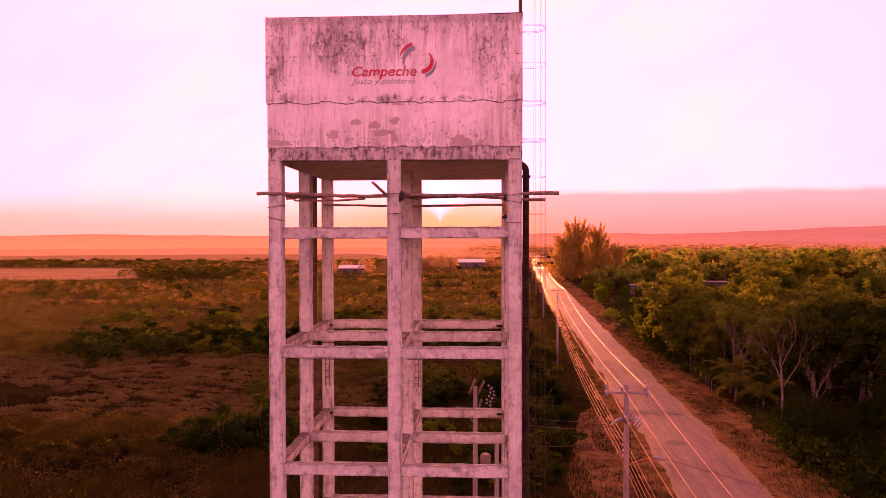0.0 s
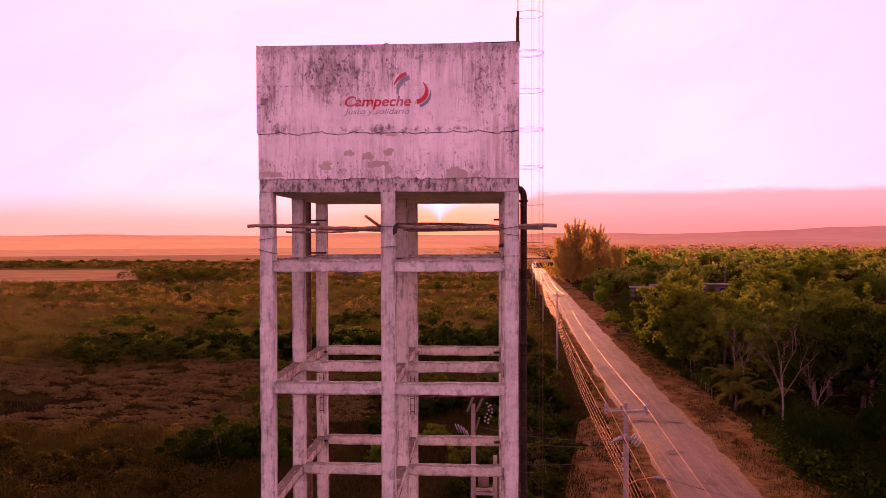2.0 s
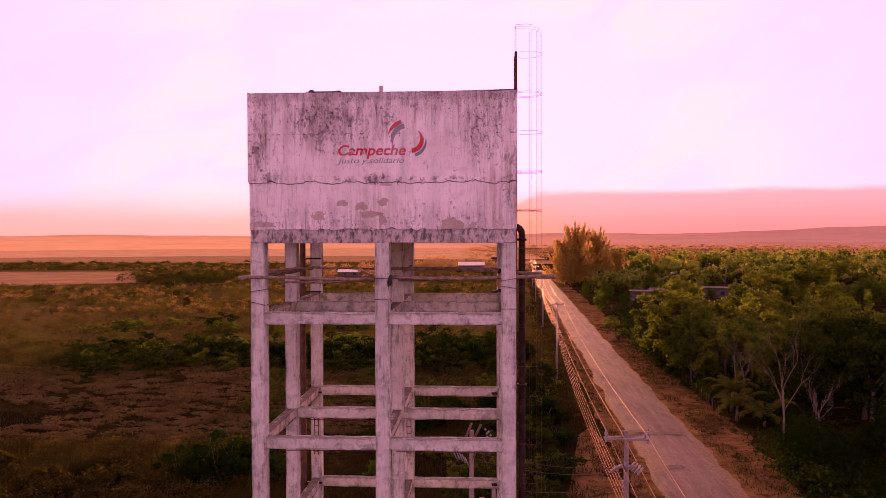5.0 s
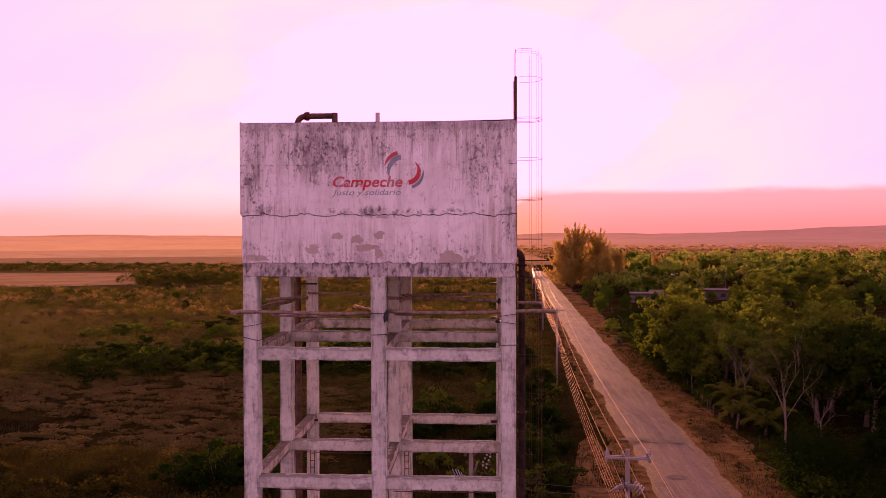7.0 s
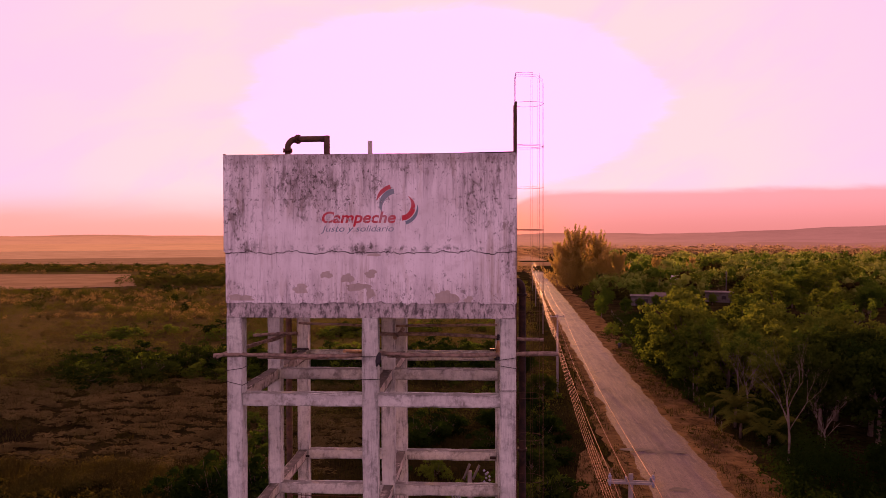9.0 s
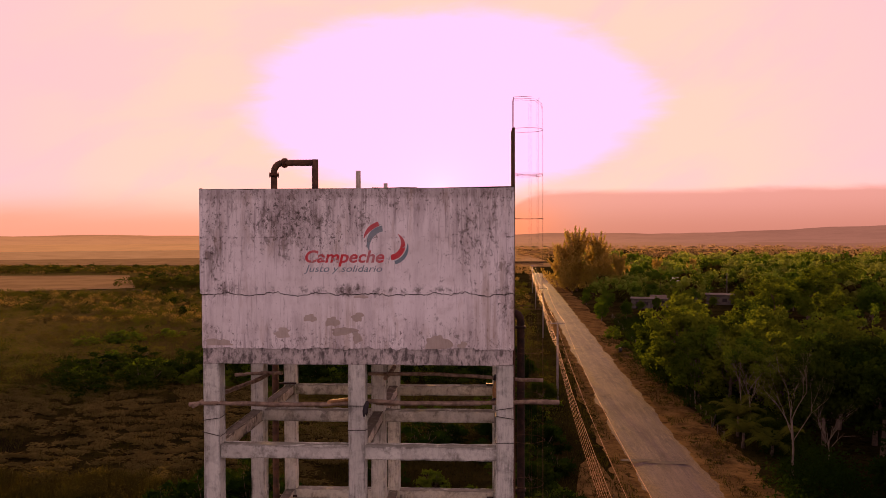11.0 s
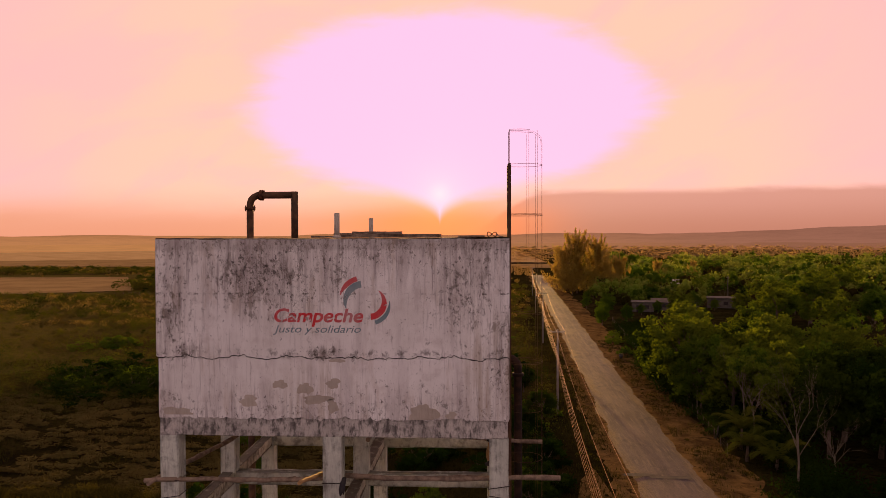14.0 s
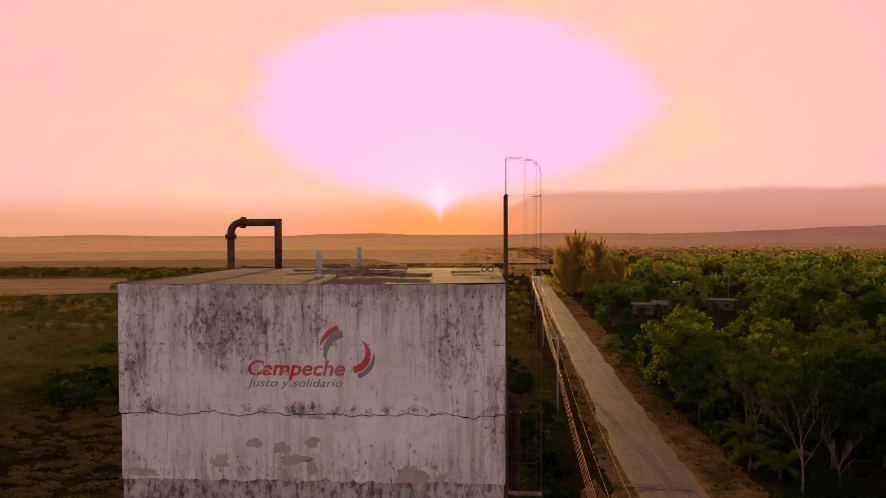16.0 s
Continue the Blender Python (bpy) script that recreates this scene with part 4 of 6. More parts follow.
# ---------------------------------------------------------------- poles and odds on the tower
def rough_log(p, q, r0, r1, seed, label, material="log_bark", group="scaffold poles"):
    rnd = random.Random(seed)
    p, q = Vector(p), Vector(q)
    n = 16
    pts, rr = [], []
    for i in range(n + 1):
        t = i / n
        w = min(0.03, 0.009 * (q - p).length) * math.sin(t * 5 + seed) + rnd.uniform(-0.008, 0.008)
        pts.append(p + (q - p) * t + Vector((0, 0.4 * w, w)))
        rr.append((r0 + (r1 - r0) * t) * rnd.uniform(0.88, 1.12))
    return tagged(part("scaffold_pole", tube(pts, rr, 7), material), label, "wooden pole", group)


LOG = "rough bark-covered pole lashed between the tower columns"
rough_log((-3.10, -0.22, 18.99), (-2.52, 2.78, 19.08), 0.042, 0.05, 7, LOG)
rough_log((0.22, 2.45, 19.04), (0.29, 3.5, 19.10), 0.045, 0.055, 8, LOG)
rough_log((-0.40, -0.64, 19.20), (-0.22, 0.75, 18.99), 0.032, 0.04, 14, "short broken pole jutting out past a column", "split_wood")
rough_log((-3.24, -0.06, 18.985), (-0.05, 0.39, 18.985), 0.04, 0.048, 1, LOG)
rough_log((-2.5, 0.52, 18.86), (-0.75, 0.48, 18.90), 0.025, 0.03, 2, LOG)
rough_log((0.12, 0.40, 19.00), (3.88, 0.38, 18.98), 0.045, 0.045, 3, LOG)
rough_log((0.3, 0.50, 18.94), (2.9, 0.46, 18.96), 0.026, 0.026, 4, LOG)
rough_log((-3.3, 2.72, 19.05), (-2.2, 2.72, 19.1), 0.038, 0.042, 5, LOG)
rough_log((-0.2, 2.72, 19.1), (3.76, 2.72, 19.0), 0.04, 0.045, 6, LOG)
rough_log((-2.9, 5.55, 19.0), (3.0, 5.55, 18.95), 0.035, 0.04, 9, LOG)
tip = bmesh.new()
tube([(0.185, 0.12, 19.03), (0.19, -0.02, 19.0), (0.165, -0.05, 18.90), (0.15, -0.05, 18.80)], [0.04, 0.05, 0.045, 0.015], 7, tip)
tube([(0.19, -0.02, 18.98), (0.205, -0.05, 18.90), (0.20, -0.05, 18.82)], [0.045, 0.03, 0.01], 6, tip)
tagged(part("knotted_rag", tip, "rag"), "dark rag knotted where a pole meets a column", "rag")
tagged(part("wooden_peg", tube([(2.68, 2.70, 18.56), (2.68, 2.69, 18.64), (2.675, 2.69, 18.78), (2.68, 2.70, 18.88), (2.685, 2.71, 18.95)], [0.035, 0.062, 0.058, 0.032, 0.028], 9), "split_wood"), "short peeled wooden peg tied upright to a column", "peg")
knot = bmesh.new()
tube([(2.60, 2.70, 18.50), (2.67, 2.66, 18.53), (2.75, 2.69, 18.52)], [0.03, 0.055, 0.03], 7, knot)
tube([(2.66, 2.68, 18.97), (2.69, 2.70, 19.03), (2.68, 2.70, 19.10)], [0.03, 0.05, 0.02], 7, knot)
tagged(part("knotted_rag", knot, "rag"), "black rag knotted round a peg on a column", "rag")


def lashing(x, y, w, z, n, seed):
    """Tie wire wound round a square column."""
    rnd = random.Random(seed)
    bm = bmesh.new()
    g = 0.012
    for i in range(n):
        zz = [z + rnd.uniform(-0.05, 0.05) for _ in range(5)]
        c = [(x - w - g, y - g, zz[0]), (x + w + g, y - g, zz[1]), (x + w + g, y + 2 * w + g, zz[2]), (x - w - g, y + 2 * w + g, zz[3])]
        tube(c + [c[0]], 0.008, 4, bm)
    return tagged(part("tie_wire", bm, "tie_wire"), "black tie wire wound round a concrete column", "wire", "lashings")


for i, (x, z) in enumerate(((-BAY, 18.98), (-BAY, 18.72), (-BAY, 18.42), (0, 18.95), (0, 18.5), (BAY, 18.95), (BAY, 18.8), (BAY, 18.3))):
    lashing(x, 0, COL / 2, z, 1, 20 + i)
def plank(x0, y0, x1, y1, z, w, h, seed, label="weathered grey plank lying on the tank roof"):
    d = Vector((x1 - x0, y1 - y0, 0))
    bm = worn_bar(d.length, w, h, seed, 0.25, 0.006, 0.008)
    ob = tagged(part("plank", bm, "log_bark"), label, "plank", "planks on the roof")
    ob.location, ob.rotation_euler = (x0, y0, z), (0, 0, math.atan2(d.y, d.x))


plank(-0.95, 5.1, 1.0, 4.4, TOP + 0.003, 0.16, 0.05, 1)
plank(-0.9, 4.7, -0.3, 5.0, TOP + 0.054, 0.12, 0.05, 2)
plank(0.1, 1.55, 1.0, 1.75, TOP + 0.003, 0.2, 0.06, 3)
plank(0.05, 1.72, 1.0, 1.62, TOP + 0.065, 0.15, 0.05, 4)
plank(0.9, 1.7, 1.75, 1.5, TOP + 0.003, 0.12, 0.06, 5)
plank(0.4, 1.95, 1.3, 1.9, TOP + 0.003, 0.12, 0.05, 6)
plank(2.05, 3.0, 2.6, 3.1, TOP + 0.003, 0.05, 0.03, 7)
plank(-1.2, 3.6, 0.3, 3.9, TOP + 0.003, 0.08, 0.035, 8)
coil = bmesh.new()
tube([(2.75 + 0.1 * math.cos(a), 3.2 + 0.08 * math.sin(a), TOP + 0.06 + 0.05 * math.sin(2 * a)) for a in [0.4 * i for i in range(17)]] + [(2.9, 2.7, TOP + 0.01), (2.95, 2.0, TOP + 0.01)], 0.011, 4, coil)
tagged(part("wire_coil", coil, "tie_wire"), "loose loop of wire on the tank roof", "wire")


# ---------------------------------------------------------------- street line
def street_pole(fittings):
    p = thing("power_pole", "slim grey concrete power pole with a steel crossarm" + (" and cut-out fuses" if fittings else ""), "power pole", "power poles")
    part("shaft", tube([(0, 0, -0.3), (0, 0, 5.5), (0, 0, 11.2)], [0.17, 0.14, 0.10], 8), "pole_concrete", p)
    arm = part("crossarm", box(-0.98, 0.98, -0.16, -0.08, 10.78, 10.88, 0.008), "galvanised", p, "galvanised steel crossarm")
    part("crossarm", box(-0.98, 0.98, 0.08, 0.16, 10.78, 10.88, 0.008), "galvanised", p)
    for x in (-0.85, -0.2, 0.85):
        ins = bmesh.new()
        tube([(x, 0, 10.86), (x, 0, 10.95), (x, 0, 10.955), (x, 0, 11.02), (x, 0, 11.03), (x, 0, 11.1)], [0.025, 0.03, 0.075, 0.05, 0.065, 0.03], 10, ins)
        part("insulator", ins, "porcelain", arm, "pale glazed insulator")
    if fittings:
        for x in (-0.9, 0.92):
            for dz, r in ((0.0, 0.06), (0.12, 0.085), (0.2, 0.055), (-0.12, 0.07), (-0.24, 0.05)):
                part("arrester", tube([(x, -0.13, 10.98 + dz - 0.05), (x, -0.13, 10.98 + dz + 0.05)], [r, r * 0.8], 8), "porcelain", arm)
            part("lead", tube([(x, -0.13, 11.18), (x + 0.04, -0.2, 11.36), (x + 0.1, -0.1, 11.45)], 0.012, 4), "dark_wire", arm)
        rack = part("rack", box(-0.35, 0.35, -0.2, -0.14, 9.6, 9.7), "galvanised", p, "steel rack with angled fuse holders")
        for i in range(5):
            x = -0.75 + 0.13 * i
            part("fuse_holder", tube([(x, -0.2, 9.35 + 0.05 * i), (x + 0.3, -0.24, 9.66 + 0.05 * i)], [0.028, 0.028], 6), "porcelain", rack)
        for i in range(4):
            x = 0.12 + 0.12 * i
            part("fuse_holder", tube([(x, -0.2, 9.5 - 0.08 * i), (x + 0.24, -0.2, 9.86 - 0.08 * i)], [0.045, 0.04], 6), "porcelain", rack)
        part("fuse_holder", tube([(-0.28, -0.22, 9.95), (-0.02, -0.22, 9.42)], 0.05, 6), "limewash", rack)
        lamp = part("lamp_arm", tube([(0, -0.1, 7.45), (0.5, -0.2, 7.75), (1.0, -0.3, 7.9), (1.3, -0.33, 7.92)], 0.03, 6), "orange_arm", p, "orange-brown street lamp arm")
        part("lamp_head", tube([(1.15, -0.32, 7.93), (1.35, -0.34, 7.95), (1.6, -0.36, 7.9), (1.68, -0.37, 7.88)], [0.05, 0.085, 0.075, 0.03], 8), "galvanised", lamp)
    for i, z in enumerate((8.9, 8.65, 8.4, 8.15, 7.9)):
        part("spool", tube([(-0.16, -0.05, z - 0.05), (-0.16, -0.05, z), (-0.16, -0.05, z + 0.05)], [0.05, 0.03, 0.05], 8), "porcelain", p)
    return p


POLES = [(8.68, 16.8), (12.2, 82.0), (15.6, 146.0), (18.6, 210.0), (22.0, 274.0)]
first = street_pole(True)
first.location, first.rotation_euler = (*POLES[0], 0), (0, 0, radians(-4))
second = street_pole(False)
second.location = (*POLES[1], 0)
for x, y in POLES[2:]:
    copy_thing(second, pose(x, y, 0, 0, 0, -3))


def cable(p, q, sag, r, material="wire", label="bare overhead power cable strung between poles"):
    p, q = Vector(p), Vector(q)
    n = 18
    pts = [p + (q - p) * (i / n) - Vector((0, 0, sag * 4 * (i / n) * (1 - i / n))) for i in range(n + 1)]
    return tagged(part("power_cable", tube(pts, r, 5), material), label, "cable", "overhead cables")


BEHIND = (7.4, -33.0)
line = [BEHIND] + POLES
for a, b in zip(line, line[1:]):
    r = 0.010 if a[1] < 20 else 0.014 if a[1] < 70 else 0.019
    for x, z in ((-0.85, 11.1), (-0.2, 11.1), (0.85, 11.1)):
        cable((a[0] + x, a[1], z), (b[0] + x, b[1], z), 0.75, r)
    for i, z in enumerate((8.9, 8.65, 8.4, 8.15, 7.9)):
        cable((a[0] - 0.2 - 0.02 * i, a[1], z), (b[0] - 0.2 - 0.02 * i, b[1], z), 0.7 + 0.08 * i, r * 0.9)
cable((10.3, 16.5, 7.9), (31.0, 13.0, 4.6), 0.5, 0.014, "dark_wire", "thin dark service cable crossing the road")
cable((8.5, 16.8, 9.5), (2.0, 18.4, 9.6), 0.25, 0.013, "dark_wire", "thin dark service cable")
cable((8.5, 16.8, 8.7), (2.7, 18.4, 8.0), 0.3, 0.013, "dark_wire", "thin dark service cable")
cable((8.5, 16.8, 9.3), (2.0, 18.4, 9.3), 0.35, 0.013, "dark_wire", "thin dark service cable")


def transformer_frame():
    p = thing("transformer_frame", "two concrete poles carrying fuses and a slatted platform behind the tower", "power pole", "power poles", (1.7, 18.4, 0))
    part("shaft", tube([(0, 0, -0.3), (0, 0, 10.7)], [0.16, 0.10], 8), "pole_concrete", p)
    part("shaft", tube([(1.05, 0, -0.3), (1.05, 0, 8.2)], [0.15, 0.10], 8), "pole_concrete", p)
    part("arm", tube([(-0.28, -0.1, 10.35), (0.0, -0.1, 11.05)], 0.06, 6), "limewash", p, "pale angled bracket")
    part("arm", tube([(0.14, -0.1, 10.35), (0.44, -0.1, 11.0)], 0.06, 6), "limewash", p, "pale angled bracket")
    for i in range(6):
        for j in range(2):
            x, z = 0.62 + 0.16 * j + 0.1 * math.sin(i), 10.75 - 0.17 * i - 0.1 * j
            part("insulator", tube([(x, -0.15, z), (x + 0.06, -0.15, z + 0.05)], [0.045, 0.055], 8), "porcelain", p, "pale glazed insulator")
    for i in range(5):
        x, z = -0.7 + 0.14 * i, 9.35 - 0.02 * i * i
        part("fuse_holder", tube([(x, -0.15, z), (x - 0.18, -0.18, z + 0.42)], 0.03, 6), "porcelain", p)
    part("fuse_holder", tube([(0.1, -0.15, 9.4), (0.3, -0.15, 10.1)], 0.05, 6), "limewash", p)
    deck = part("platform", box(0.05, 1.05, -0.35, -0.25, 6.4, 6.5), "galvanised", p, "slatted steel platform")
    for i in range(9):
        part("slat", box(0.08 + 0.105 * i, 0.13 + 0.105 * i, -0.34, 0.34, 6.51, 6.56), "pole_concrete", deck)
    part("edge", box(0.05, 1.05, 0.25, 0.35, 6.4, 6.5), "galvanised", deck)
    part("transformer", tube([(0.5, 0.45, 6.56), (0.5, 0.45, 6.6), (0.5, 0.45, 7.2), (0.5, 0.45, 7.28)], [0.2, 0.26, 0.26, 0.16], 14), "dark_roof", p, "dark cylindrical transformer")


transformer_frame()


# ---------------------------------------------------------------- roadside things
def bin_drum(x, y):
    b = thing("litter_drum", "dark round litter drum beside the road", "drum", "", (x, y, 0.02))
    part("drum", tube([(0, 0, 0), (0, 0, 0.28), (0, 0, 0.3), (0, 0, 0.56), (0, 0, 0.58), (0, 0, 0.9)], [0.30, 0.30, 0.32, 0.32, 0.30, 0.31], 16), "rubber", b)
    part("rim", tube([(0, 0, 0.9), (0, 0, 0.94)], [0.335, 0.325], 16), "rubber", b)


bin_drum(28.6, 126.0)
rnd = random.Random(77)
for x, y, rx, ry in ((18.9, 47.0, 0.9, 0.55), (17.6, 58.5, 1.6, 0.5), (20.6, 57.8, 2.0, 0.45), (19.4, 39.0, 0.5, 0.4)):
    bm = bmesh.new()
    ring = []
    for i in range(20):
        a = i * math.pi / 10
        k = 1 + rnd.uniform(-0.18, 0.18)
        ring.append(bm.verts.new((x + rx * math.cos(a) * k, y + ry * math.sin(a) * k, 0.103)))
    bm.faces.new(ring)
    tagged(part("pothole_patch", bm, "dark_patch"), "dark tarred repair in the road surface", "road patch", "road patches", "structure")


def house(x, y, rz, w, d, h, roof, wallmat, label):
    hs = thing("house", label, "house", "village houses", (x, y, 0), rz)
    t = 0.18
    doors = ((-0.22 * w, 0.9, 0.05, 2.1), (0.18 * w, 1.4, 1.0, 2.1))
    # front wall in pieces round its openings
    xs = sorted([-w / 2, w / 2] + [c - a / 2 for c, a, *_ in doors] + [c + a / 2 for c, a, *_ in doors])
    front = bmesh.new()
    for i in range(len(xs) - 1):
        o = [q for q in doors if abs((xs[i] + xs[i + 1]) / 2 - q[0]) < q[1] / 2]
        if o:
            box(xs[i], xs[i + 1], -d / 2, -d / 2 + t, o[0][3], h, 0, front)
            if o[0][2] > 0.1:
                box(xs[i], xs[i + 1], -d / 2, -d / 2 + t, 0, o[0][2], 0, front)
        else:
            box(xs[i], xs[i + 1], -d / 2, -d / 2 + t, 0, h, 0, front)
    part("wall", front, wallmat, hs)
    part("wall", box(-w / 2, w / 2, d / 2 - t, d / 2, 0, h), wallmat, hs)
    part("wall", box(-w / 2, -w / 2 + t, -d / 2 + t, d / 2 - t, 0, h), wallmat, hs)
    part("wall", box(w / 2 - t, w / 2, -d / 2 + t, d / 2 - t, 0, h), wallmat, hs)
    for c, a, lo, hi in doors:
        part("door" if lo < 0.1 else "window", box(c - a / 2, c + a / 2, -d / 2 + 0.1, -d / 2 + 0.14, lo, hi), "opening", hs, "dark opening in the wall")
    if roof == "flat":
        part("roof", box(-w / 2 - 0.3, w / 2 + 0.3, -d / 2 - 0.4, d / 2 + 0.3, h, h + 0.22, 0.03), wallmat, hs, "flat concrete roof")
    else:
        bm = bmesh.new()
        o, r = 0.5, 0.22 * d
        v = [bm.verts.new(c) for c in ((-w / 2 - o, -d / 2 - o, h), (w / 2 + o, -d / 2 - o, h), (w / 2 + o, 0, h + r), (-w / 2 - o, 0, h + r), (-w / 2 - o, d / 2 + o, h), (w / 2 + o, d / 2 + o, h))]
        bm.faces.new((v[0], v[1], v[2], v[3])), bm.faces.new((v[3], v[2], v[5], v[4])), bm.faces.new((v[0], v[3], v[4])), bm.faces.new((v[1], v[5], v[2])), bm.faces.new((v[0], v[4], v[5], v[1]))
        part("roof", bm, "shed_roof" if roof == "light" else "dark_roof", hs, "pale sheet-metal pitched roof" if roof == "light" else "dark pitched roof")
    return hs


house(52, 215, -12, 6.5, 6, 2.9, "flat", "limewash", "small whitewashed house with a flat roof among trees")
house(58.5, 219, -12, 5, 5, 2.6, "pitched", "limewash", "small whitewashed house with a dark roof among trees")
house(80, 228, -18, 8.5, 7, 3.1, "flat", "limewash", "whitewashed house with a flat roof among trees")
house(88, 300, -18, 10, 7, 3.2, "light", "limewash", "low whitewashed house with a pale metal roof")
house(-4.8, 424, 3, 15, 9, 3.2, "light", "limewash", "long white farm shed with a pale metal roof")
house(-65, 350, 3, 12, 7, 2.6, "light", "limewash", "low white farm shed with a pale metal roof")
p = thing("radio_mast", "slim pale upright pole rising above the trees", "pole", "", (95.5, 268, 0))
part("shaft", tube([(0, 0, 0), (0, 0, 8.2)], [0.22, 0.14], 8), "limewash", p)
part("arm", box(-0.5, 0.5, -0.06, 0.06, 7.4, 7.55), "galvanised", p)


def fence(pts, label):
    f = thing("fence", label, "fence", "fences")
    r2 = random.Random(len(pts) * 7)
    posts = []
    for (x0, y0), (x1, y1) in zip(pts, pts[1:]):
        n = max(1, int(math.hypot(x1 - x0, y1 - y0) / 3.0))
        for i in range(n):
            t = i / n
            posts.append((x0 + (x1 - x0) * t, y0 + (y1 - y0) * t, 1.2 + r2.uniform(-0.1, 0.15)))
    for x, y, h in posts:
        part("post", tube([(x, y, -0.2), (x + r2.uniform(-0.06, 0.06), y, h)], [0.06, 0.045], 6), "bark", f)
    for z in (0.45, 0.8, 1.1) if pts[0][1] > 60 else ():
        part("strand", tube([(x, y, z) for x, y, _ in posts], 0.008, 3), "dark_wire", f)


fence([(28.5, 66), (30.5, 90), (33, 130), (38, 190)], "rough wooden post and wire fence under the trees")
fence([(-210, 262), (-120, 280), (-60, 300)], "rough wooden post and wire fence across the scrub")
tagged(part("leaning_sheet", box(-0.03, 0.03, -0.9, 0.9, 0, 1.2), "limewash", None, "", (29.4, 72.5, 0.0)), "pale sheet panel standing by the fence", "panel").rotation_euler = (0, radians(8), radians(-25))


# ---------------------------------------------------------------- plants
def limbs(rnd, start, way, length, radius, depth, out, tips, spread=0.6, droop=0.0):
    """Branching limbs; out collects (points, radii), tips the ends."""
    pts, rr = [Vector(start)], [radius]
    d = Vector(way).normalized()
    n = 4
    for i in range(n):
        d = (d + Vector((rnd.uniform(-1, 1), rnd.uniform(-1, 1), rnd.uniform(-0.4, 0.7) - droop)) * 0.16).normalized()
        pts.append(pts[-1] + d * length / n)
        rr.append(radius * (1 - 0.5 * (i + 1) / n))
    out.append((pts, rr))
    if depth == 0:
        tips.append(pts[-1])
        return
    for i in range(rnd.choice((2, 3, 3))):
        a = rnd.uniform(0, 2 * math.pi)
        side = (d.orthogonal().normalized() * math.cos(a) + d.cross(d.orthogonal().normalized()) * math.sin(a))
        at = rnd.choice((2, 3, 4))
        limbs(rnd, pts[at], d + side * spread * rnd.uniform(0.7, 1.3), length * rnd.uniform(0.55, 0.8), rr[at] * 0.7, depth - 1, out, tips, spread, droop)


def wood_mesh(segments, material, sides=5):
    bm = bmesh.new()
    for pts, rr in segments:
        tube(pts, rr, sides if rr[0] > 0.06 else 3, bm, False)
    return mesh_from("trunk", bm, material)


def leafy_tree(seed, h, spread, leaves, leaf, material, label, low=0.18, name="tree"):
    rnd, rng = random.Random(seed), np.random.default_rng(seed)
    t = thing(name, label, "tree", "roadside trees")
    segs, tips = [], []
    trunk = [Vector((0, 0, -0.3)), Vector((rnd.uniform(-0.2, 0.2), 0, h * 0.2)), Vector((rnd.uniform(-0.3, 0.3), rnd.uniform(-0.3, 0.3), h * 0.42))]
    segs.append((trunk, [0.03 * h, 0.022 * h, 0.016 * h]))
    for i in range(5):
        a = 2 * math.pi * i / 5 + rnd.uniform(-0.4, 0.4)
        limbs(rnd, trunk[2] if i % 2 else trunk[1] * 0.4 + trunk[2] * 0.6, (math.cos(a) * 0.8, math.sin(a) * 0.8, 0.9), h * 0.26, 0.011 * h, 2, segs, tips, 0.7)
    part("trunk", wood_mesh(segs[:-len(tips) // 2], "bark", 4), "", t)
    # crown: uneven tufts about the limbs' ends and in the dome's shell
    n = 64
    d = rng.normal(size=(n, 3))
    d /= np.linalg.norm(d, axis=1, keepdims=True)
    rad = rng.uniform(0.45, 0.95, (n, 1)) * (1 + 0.25 * np.sin(3 * d[:, :1] + seed))
    c = np.array([0, 0, h * (0.5 + low * 0.5)]) + d * rad * np.array([spread, spread, h * (0.46 - low * 0.5)])
    tip = np.array([tuple(p) for p in tips])
    c = np.vstack([c, tip[rng.integers(0, len(tip), 20)]])
    c[:, 2] = np.clip(c[:, 2], h * max(low, 0.1), None)
    r = rng.uniform(0.16, 0.32, (len(c), 1)) * spread * np.array([1, 1, 0.7])
    pts = clumps(c, r, leaves // len(c), rng, 0.25)
    heart = lumps(c[:40], r[:40] * 0.42, rng, 1, 0.15, False)
    part("crown", quads_mesh("crown", pts, leaf, rng, material, heart=heart), "", t)
    return t


def bare_tree(seed, h, label, depth=4, leaves=0, fork=0.42, spread=0.42):
    rnd, rng = random.Random(seed), np.random.default_rng(seed)
    t = thing("bare_tree", label, "tree", "bare trees")
    segs, tips = [], []
    mid = Vector((rnd.uniform(-0.3, 0.3), 0, h * fork))
    segs.append(([Vector((0, 0, -0.3)), Vector((0.1, 0, h * fork * 0.5)), mid], [0.010 * h, 0.008 * h, 0.006 * h]))
    for i in range(6):
        a = 2 * math.pi * i / 6 + rnd.uniform(-0.5, 0.5)
        limbs(rnd, mid * (0.6 + 0.08 * i), (math.cos(a) * spread, math.sin(a) * spread, 1.0), h * 0.25, 0.0036 * h, depth - 1, segs, tips, 0.42)
    part("trunk", wood_mesh(segs, "pale_bark"), "", t)
    if leaves:
        tip = np.array([tuple(p) for p in tips])
        c = tip[rng.integers(0, len(tip), 40)]
        part("crown", quads_mesh("crown", clumps(c, np.full((40, 3), 0.6), leaves // 40, rng, 0.1), 0.16, rng, "leaf_olive"), "", t)
    return t


